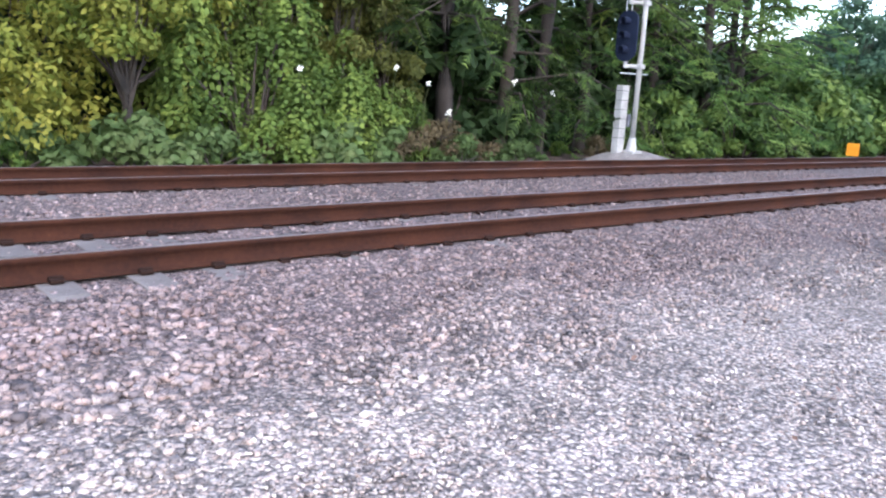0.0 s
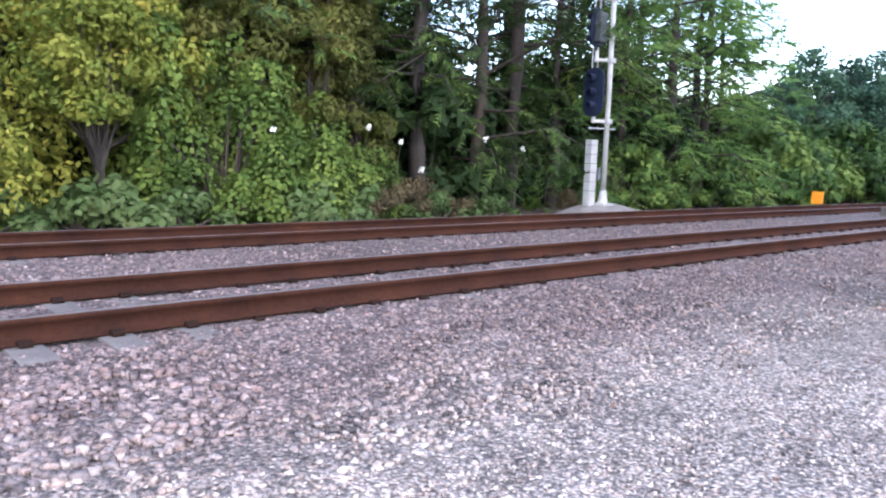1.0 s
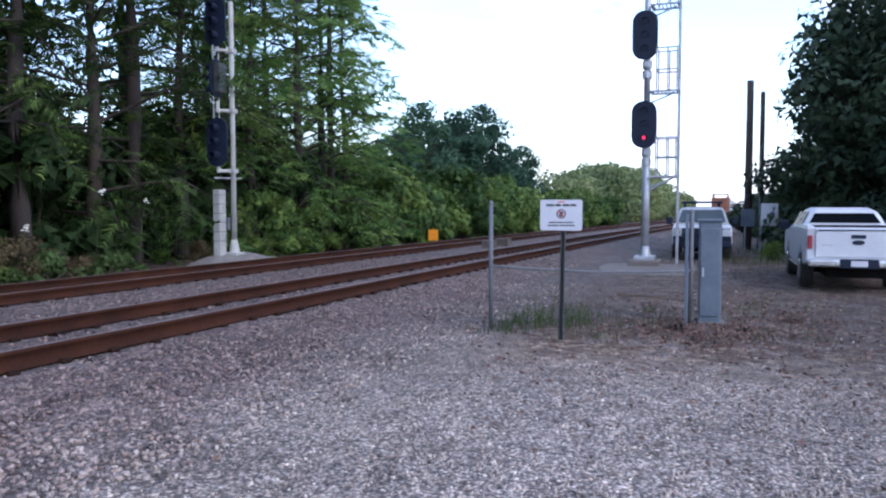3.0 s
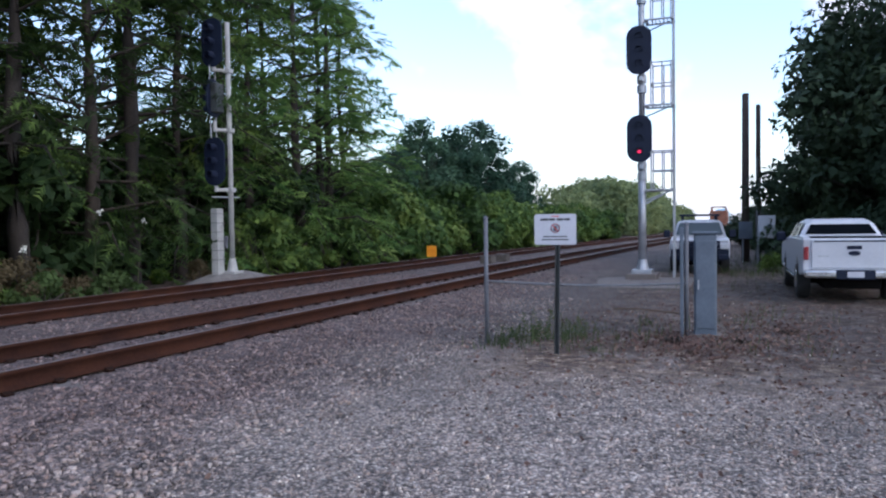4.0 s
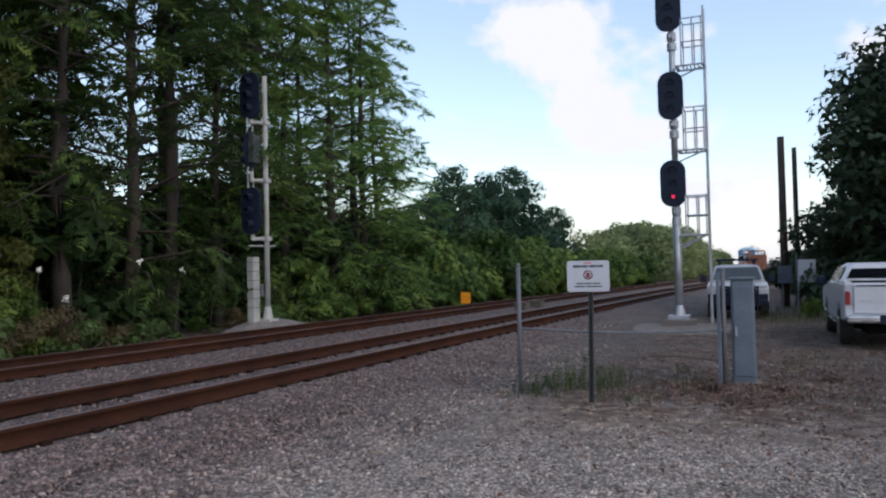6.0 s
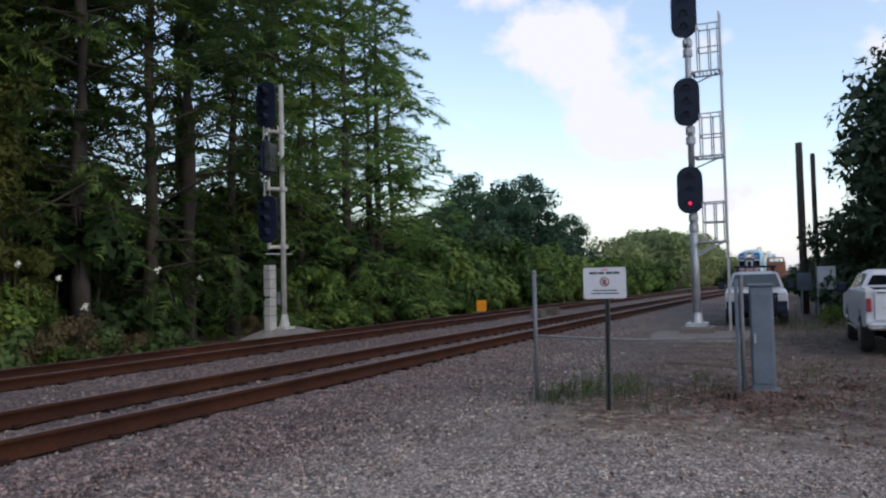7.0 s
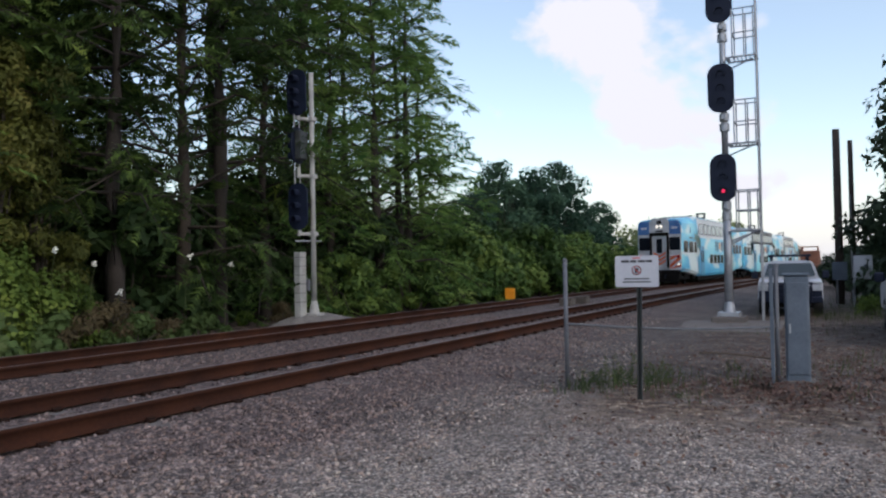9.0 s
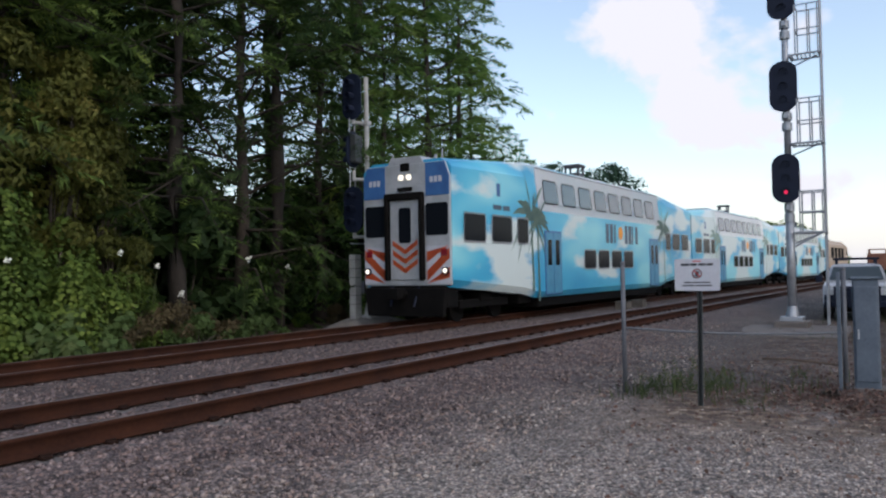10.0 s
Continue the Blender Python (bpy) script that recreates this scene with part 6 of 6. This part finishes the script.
def make_coach(name, label, wrap, cab):
    """A two-level coach, 25.7 m long, nose towards +x, rail level at z = 0."""
    c = thing(name, label, "train car", group="commuter train")
    st = [(-NOSE, 1.02, 4.25, 4.50, 1.36), (-8.2, 0.68, 4.35, 4.86, 1.30), (-7.2, 0.52, 3.30, 4.92, 1.32), (7.2, 0.52, 3.30, 4.92, 1.32), (8.2, 0.68, 4.35, 4.86, 1.30), (NOSE, 1.02, 4.25, 4.50, 1.36)]
    body = part("body", loft([car_section(*q) for q in st]), wrap, c, "printed blue and white car body")
    b = B()
    prism(b, [(-1.06, 4.90), (1.06, 4.90), (0.9, 4.98), (-0.9, 4.98)], "x", -7.3, 7.3)
    part("roof", b, M["silver"], c, "silver roof panels")
    for s in (1, -1):
        # the upper deck on its tilted pale panel
        ang = math.atan2(0.16, 1.52)
        band = quad_panel([(-7.1, s * 1.478, 3.36), (7.1, s * 1.478, 3.36), (7.1, s * 1.33, 4.78), (-7.1, s * 1.33, 4.78)], 0.012)
        part("window_band", band, M["bandwhite"], c, "white upper window band")
        for i in range(8):
            x0 = 6.55 - 1.64 * i
            side_window(c, s, x0 - 1.14, x0, 3.66, 4.38, math.degrees(ang), 1.422, M["ink"], M["clearglass"], 0.09)
        for i in range(4):
            x0 = 3.0 - 1.52 * i
            side_window(c, s, x0 - 1.18, x0, 1.46, 2.10)
        for e in (1, -1):
            for x0, x1 in ((8.0, 8.75), (9.2, 10.5), (10.95, 12.2)):
                side_window(c, s, *sorted((e * x0, e * x1)), 2.28, 3.02)
            b = B()
            box(b, e * 5.95 - 0.72, e * 5.95 + 0.72, s * 1.474, s * 1.492, 0.60, 2.72, 0.006)
            fr = part("door_frame", b, M["navy"], c, "dark door opening")
            for k in (-1, 1):
                b = B()
                cx = e * 5.95 + k * 0.33
                box(b, cx - 0.31, cx + 0.31, s * 1.485, s * 1.502, 0.64, 2.66, 0.006)
                leaf = part("door_leaf", b, M["doorblue"], fr, "blue sliding door leaf")
                b = B()
                prism(b, rounded(0.34, 0.85, 0.05, 3, cx, 2.0), "y", s * 1.500, s * 1.508)
                pn = part("door_pane", b, M["glass"], fr)
        palm_print(c, s, 7.6, 3.2, 1.8)
        palm_print(c, s, -7.7, 3.2, 1.8)
        palm_print(c, s, 7.15, 3.0, 1.35)
        for x0, w in ((0.6, 0.34), (0.1, 0.34), (-0.4, 0.16), (-1.75, 0.34), (-2.23, 0.38), (-2.71, 0.14), (-3.19, 0.3)):
            b = B()
            box(b, x0 - w, x0, min(s * 1.482, s * 1.490), max(s * 1.482, s * 1.490), 2.42, 3.18)
            part("printed_bar", b, M["letter"], c, "dark blue printed bar")
        b = B()
        prism(b, [(-1.2 + 0.27 * math.cos(2 * math.pi * i / 16), 2.85 + 0.27 * math.sin(2 * math.pi * i / 16)) for i in range(16)], "y", s * 1.482, s * 1.490)
        part("sun_print", b, M["orange"], c, "orange printed disc")
        b = B()
        for x0, x1 in ((9.3, 9.75), (9.85, 10.4)):
            box(b, x0, x1, s * 1.482, s * 1.489, 3.22, 3.36)
        part("small_print", b, M["letter"], c)
        b = B()
        box(b, 9.95, 10.15, s * 1.482, s * 1.492, 3.62, 4.0, 0.01)
        part("vent", b, M["navy"], c)
    for x in (10.3, -10.3):
        bogie(c, x)
    b = B()
    box(b, -8.2, -7.2, -1.2, 1.2, 0.36, 1.0, 0.05)
    box(b, 7.2, 8.2, -1.2, 1.2, 0.36, 1.0, 0.05)
    # middle box dropped lower to stand in for the shade under the car
    box(b, -6.9, 6.9, -1.3, 1.3, 0.2, 0.56, 0.05)
    part("undergear", b, M["dark"], c)
    b = B()
    box(b, 1.3, 1.9, 0.3, 0.9, 4.94, 5.12, 0.03)
    box(b, 1.25, 1.95, 0.25, 0.95, 5.36, 5.46, 0.02)
    for px, py in ((1.34, 0.34), (1.86, 0.34), (1.34, 0.86), (1.86, 0.86)):
        rod(b, (px, py, 5.1), (px, py, 5.38), 0.05, None, 6)
    part("roof_unit", b, M["dullpipe"], c, "raised roof vent")
    for px in (-1.2, -4.4, 5.6):
        b = B()
        box(b, px - 0.45, px + 0.45, -0.7, 0.7, 4.95, 5.07, 0.03)
        part("roof_hatch", b, M["silver"], c)
    b = B()
    box(b, -7.0, 7.0, 1.30, 1.36, 4.76, 4.80, 0.008)
    box(b, -7.0, 7.0, -1.36, -1.30, 4.76, 4.80, 0.008)
    part("gutter", b, M["silver"], c)
    b = B()
    rod(b, (-NOSE, 0, 0.85), (-NOSE - 0.42, 0, 0.85), 0.13, None, 8)
    box(b, -NOSE - 0.2, -NOSE + 0.02, -0.55, 0.55, 1.05, 3.4, 0.03)
    part("gangway", b, M["dark"], c)
    if not cab:
        b = B()
        box(b, NOSE - 0.02, NOSE + 0.2, -0.55, 0.55, 1.05, 3.4, 0.03)
        part("gangway", b, M["dark"], c)
        return c
    # driving end
    X = NOSE
    b = B()
    prism(b, [(-1.46, 1.06), (1.46, 1.06), (1.46, 4.0), (1.3, 4.42), (-1.3, 4.42), (-1.46, 4.0)], "x", X - 0.05, X + 0.06, 0.03)
    face = part("cab_face", b, M["silver"], c, "flat silver cab end")
    b = B()
    prism(b, [(-0.62, 4.40), (0.62, 4.40), (0.5, 4.62), (-0.5, 4.62)], "x", X - 1.2, X + 0.04, 0.02)
    part("light_hood", b, M["silver"], c)
    for s in (-1, 1):
        b = B()
        prism(b, rounded(0.72, 0.88, 0.08, 3, s * 1.03, 2.86), "x", X + 0.05, X + 0.075, 0.006)
        part("windscreen", b, M["glass"], c, "black cab window")
        b = B()
        prism(b, [(s * 0.68, 3.50), (s * 1.44, 3.50), (s * 1.44, 4.02), (s * 1.30, 4.40), (s * 0.68, 4.40)], "x", X + 0.05, X + 0.072, 0.006)
        nb = part("number_board", b, M["navy"], c, "navy number board")
        b = B()
        for k in range(3):
            box(b, X + 0.072, X + 0.08, s * 1.03 - 0.2 + 0.14 * k, s * 1.03 - 0.10 + 0.14 * k, 3.86, 4.02)
        part("number_bars", b, M["signwhite"], nb)
        b = B()
        box(b, X + 0.058, X + 0.063, min(s * 0.70, s * 1.42), max(s * 0.70, s * 1.42), 1.12, 2.14)
        part("stripe_panel", b, M["signwhite"], c, "white panel behind the stripes")
        b = B()
        for k in range(4):
            # bands climb outwards; each is cut off at the panel's edges
            za = 0.66 + 0.52 * k
            lo, hi = 1.12, 2.14
            pts = []
            for yy, zz in ((0.70, za), (1.42, za + 0.62), (1.42, za + 0.90), (0.70, za + 0.28)):
                pts.append((X + 0.068, s * yy, min(hi, max(lo, zz))))
            b.faces.new([b.verts.new(p) for p in pts])
        bmesh.ops.solidify(b, geom=b.faces[:], thickness=0.004)
        part("hazard_stripes", b, M["stripe"], c, "diagonal orange-red stripes")
        b = B()
        rod(b, (X + 0.05, s * 1.30, 1.46), (X + 0.13, s * 1.30, 1.46), 0.10, None, 14)
        d = part("ditch_light", b, M["black"], c)
        b = B()
        rod(b, (X + 0.13, s * 1.30, 1.46), (X + 0.14, s * 1.30, 1.46), 0.06, None, 14)
        part("lamp", b, M["headlamp"], d, "lit lamp")
        b = B()
        rod(b, (X + 0.06, s * 0.13, 4.05), (X + 0.09, s * 0.13, 4.05), 0.075, None, 14)
        part("headlight", b, M["headlamp"], c, "lit headlight")
        b = B()
        box(b, X + 0.05, X + 0.22, s * 0.58 - 0.07, s * 0.58 + 0.07, 1.2, 3.52, 0.04)
        part("door_post", b, M["dark"], c, "black collision post")
        b = B()
        box(b, X + 0.06, X + 0.09, s * 1.25 - 0.1, s * 1.25 + 0.1, 1.86, 2.05, 0.02)
        part("marker_light", b, M["taillight"], c)
        b = B()
        rod(b, (X - 0.6, s * 0.85, 4.45), (X - 0.6, s * 0.85, 4.82), 0.03, None, 6)
        rod(b, (X - 0.8, s * 0.5, 4.5), (X - 0.8, s * 0.5, 4.74), 0.05, None, 6)
        part("aerial", b, M["galv"], c)
    b = B()
    box(b, X + 0.05, X + 0.22, -0.65, 0.65, 3.42, 3.62, 0.05)
    part("door_header", b, M["dark"], c)
    b = B()
    box(b, X + 0.05, X + 0.10, -0.50, 0.50, 1.22, 3.42, 0.015)
    door = part("end_door", b, M["silver"], c, "silver end door")
    b = B()
    prism(b, rounded(0.40, 0.98, 0.08, 3, 0, 2.72), "x", X + 0.098, X + 0.112)
    part("door_pane", b, M["glass"], door)
    for z0 in (1.40, 1.66, 1.92):
        b = B()
        mid = [b.verts.new((X + 0.108, 0, z0)), b.verts.new((X + 0.108, 0, z0 + 0.14))]
        for s in (-1, 1):
            b.faces.new([mid[0], b.verts.new((X + 0.108, s * 0.42, z0 + 0.26)), b.verts.new((X + 0.108, s * 0.42, z0 + 0.40)), mid[1]])
        bmesh.ops.solidify(b, geom=b.faces[:], thickness=0.006)
        part("chevron", b, M["stripe"], door, "orange-red chevron")
    b = B()
    box(b, X + 0.05, X + 0.10, -0.25, 0.25, 3.66, 3.78, 0.01)
    part("sill_plate", b, M["dark"], c)
    b = B()
    box(b, X + 0.03, X + 0.09, -0.16, 0.16, 4.22, 4.45, 0.03)
    part("horn_box", b, M["dark"], c)
    b = B()
    box(b, X - 0.6, X + 0.05, -1.3, 1.3, 0.45, 1.06, 0.05)
    prism(b, [(-1.25, 0.22), (1.25, 0.22), (1.35, 1.0), (-1.35, 1.0)], "x", X + 0.02, X + 0.22, 0.03)
    rod(b, (X, 0, 0.85), (X + 0.62, 0, 0.85), 0.14, None, 8)
    box(b, X + 0.5, X + 0.78, -0.18, 0.18, 0.7, 1.0, 0.03)
    part("pilot", b, M["dark"], c, "black pilot and coupler")
    for s in (-1, 1):
        b = B()
        rod(b, (X + 0.1, s * 0.45, 1.05), (X + 0.28, s * 0.38, 0.5), 0.035, None, 8)
        part("hose", b, M["black"], c)
    return c


def make_locomotive():
    c = thing("locomotive", "tan and grey diesel locomotive pushing the train", "locomotive", group="commuter train")
    secs = []
    for x, w, zt in ((-8.6, 1.3, 3.4), (-7.8, 1.42, 4.3), (-5.6, 1.45, 4.55), (8.4, 1.45, 4.5), (8.8, 1.4, 4.3)):
        secs.append([(x, w, 1.25), (x, w, zt - 0.5), (x, w * 0.7, zt), (x, -w * 0.7, zt), (x, -w, zt - 0.5), (x, -w, 1.25)])
    part("body", loft(secs), M["tan"], c, "tan painted hood")
    b = B()
    box(b, -9.0, 9.0, -1.5, 1.5, 0.95, 1.25, 0.04)
    box(b, -3, 3, -1.2, 1.2, 0.35, 0.95, 0.08)
    part("frame", b, M["dark"], c)
    for s in (-1, 1):
        for x in (-2.5, 0.3, 3.2, 6.0):
            b = B()
            box(b, x - 1.0, x + 1.0, s * 1.455 - 0.02, s * 1.455 + 0.02, 2.5, 3.7, 0.01)
            part("grille", b, M["dark"], c)
        b = B()
        prism(b, rounded(0.8, 0.6, 0.08, 3, -6.7, 3.1), "y", s * 1.44, s * 1.47)
        part("cab_window", b, M["glass"], c)
        b = B()
        rod(b, (-8.5, s * 1.5, 2.2), (8.5, s * 1.5, 2.2), 0.025, None, 6)
        part("handrail", b, M["galv"], c)
    b = B()
    for x in (1.5, 4.0, 6.5):
        rod(b, (x, 0, 4.45), (x, 0, 4.72), 0.6, None, 16)
    part("roof_fan", b, M["dark"], c)
    for x in (-5.5, 5.5):
        bogie(c, x)
    return c


cars = [
    (make_coach("cab_car", "two-level cab car in blue and white wrap with striped silver end", M["wrap1"], True), 12.9),
    (make_coach("coach_car", "two-level coach in teal and white wrap behind the cab car", M["wrap2"], False), 38.9),
]
cars.append((copy_thing(cars[1][0], pose(0, 0, 0)), 64.9))
cars.append((make_locomotive(), 87.2))


def motions():
    # seconds and the place of the cab car's nose along the track
    nose = [(0, 373.0), (1, 338.0), (2, 303.0), (3, 268.0), (4, 233.0), (5, 198.0), (6, 163.0), (7, 128.0), (7.5, 110.2), (8, 92.6), (8.5, 75.4), (9, 57.3), (9.5, 38.3), (10, 18.9)]
    for car, back in cars:
        rows = []
        for t, x in nose:
            cx = x + back
            a = math.degrees(math.atan(float(bend(cx + 1) - bend(cx - 1)) / 2))
            rows.append((t, pose(cx, Y2 + GAUGE / 2 - float(bend(cx)), -0.134 + float(fall(cx)), 0, 0, 180 - a)))
        car.scale = (1, 1.07, 1.07) if back < 80 else (1, 1, 1)
        walk(car, rows)


motions()
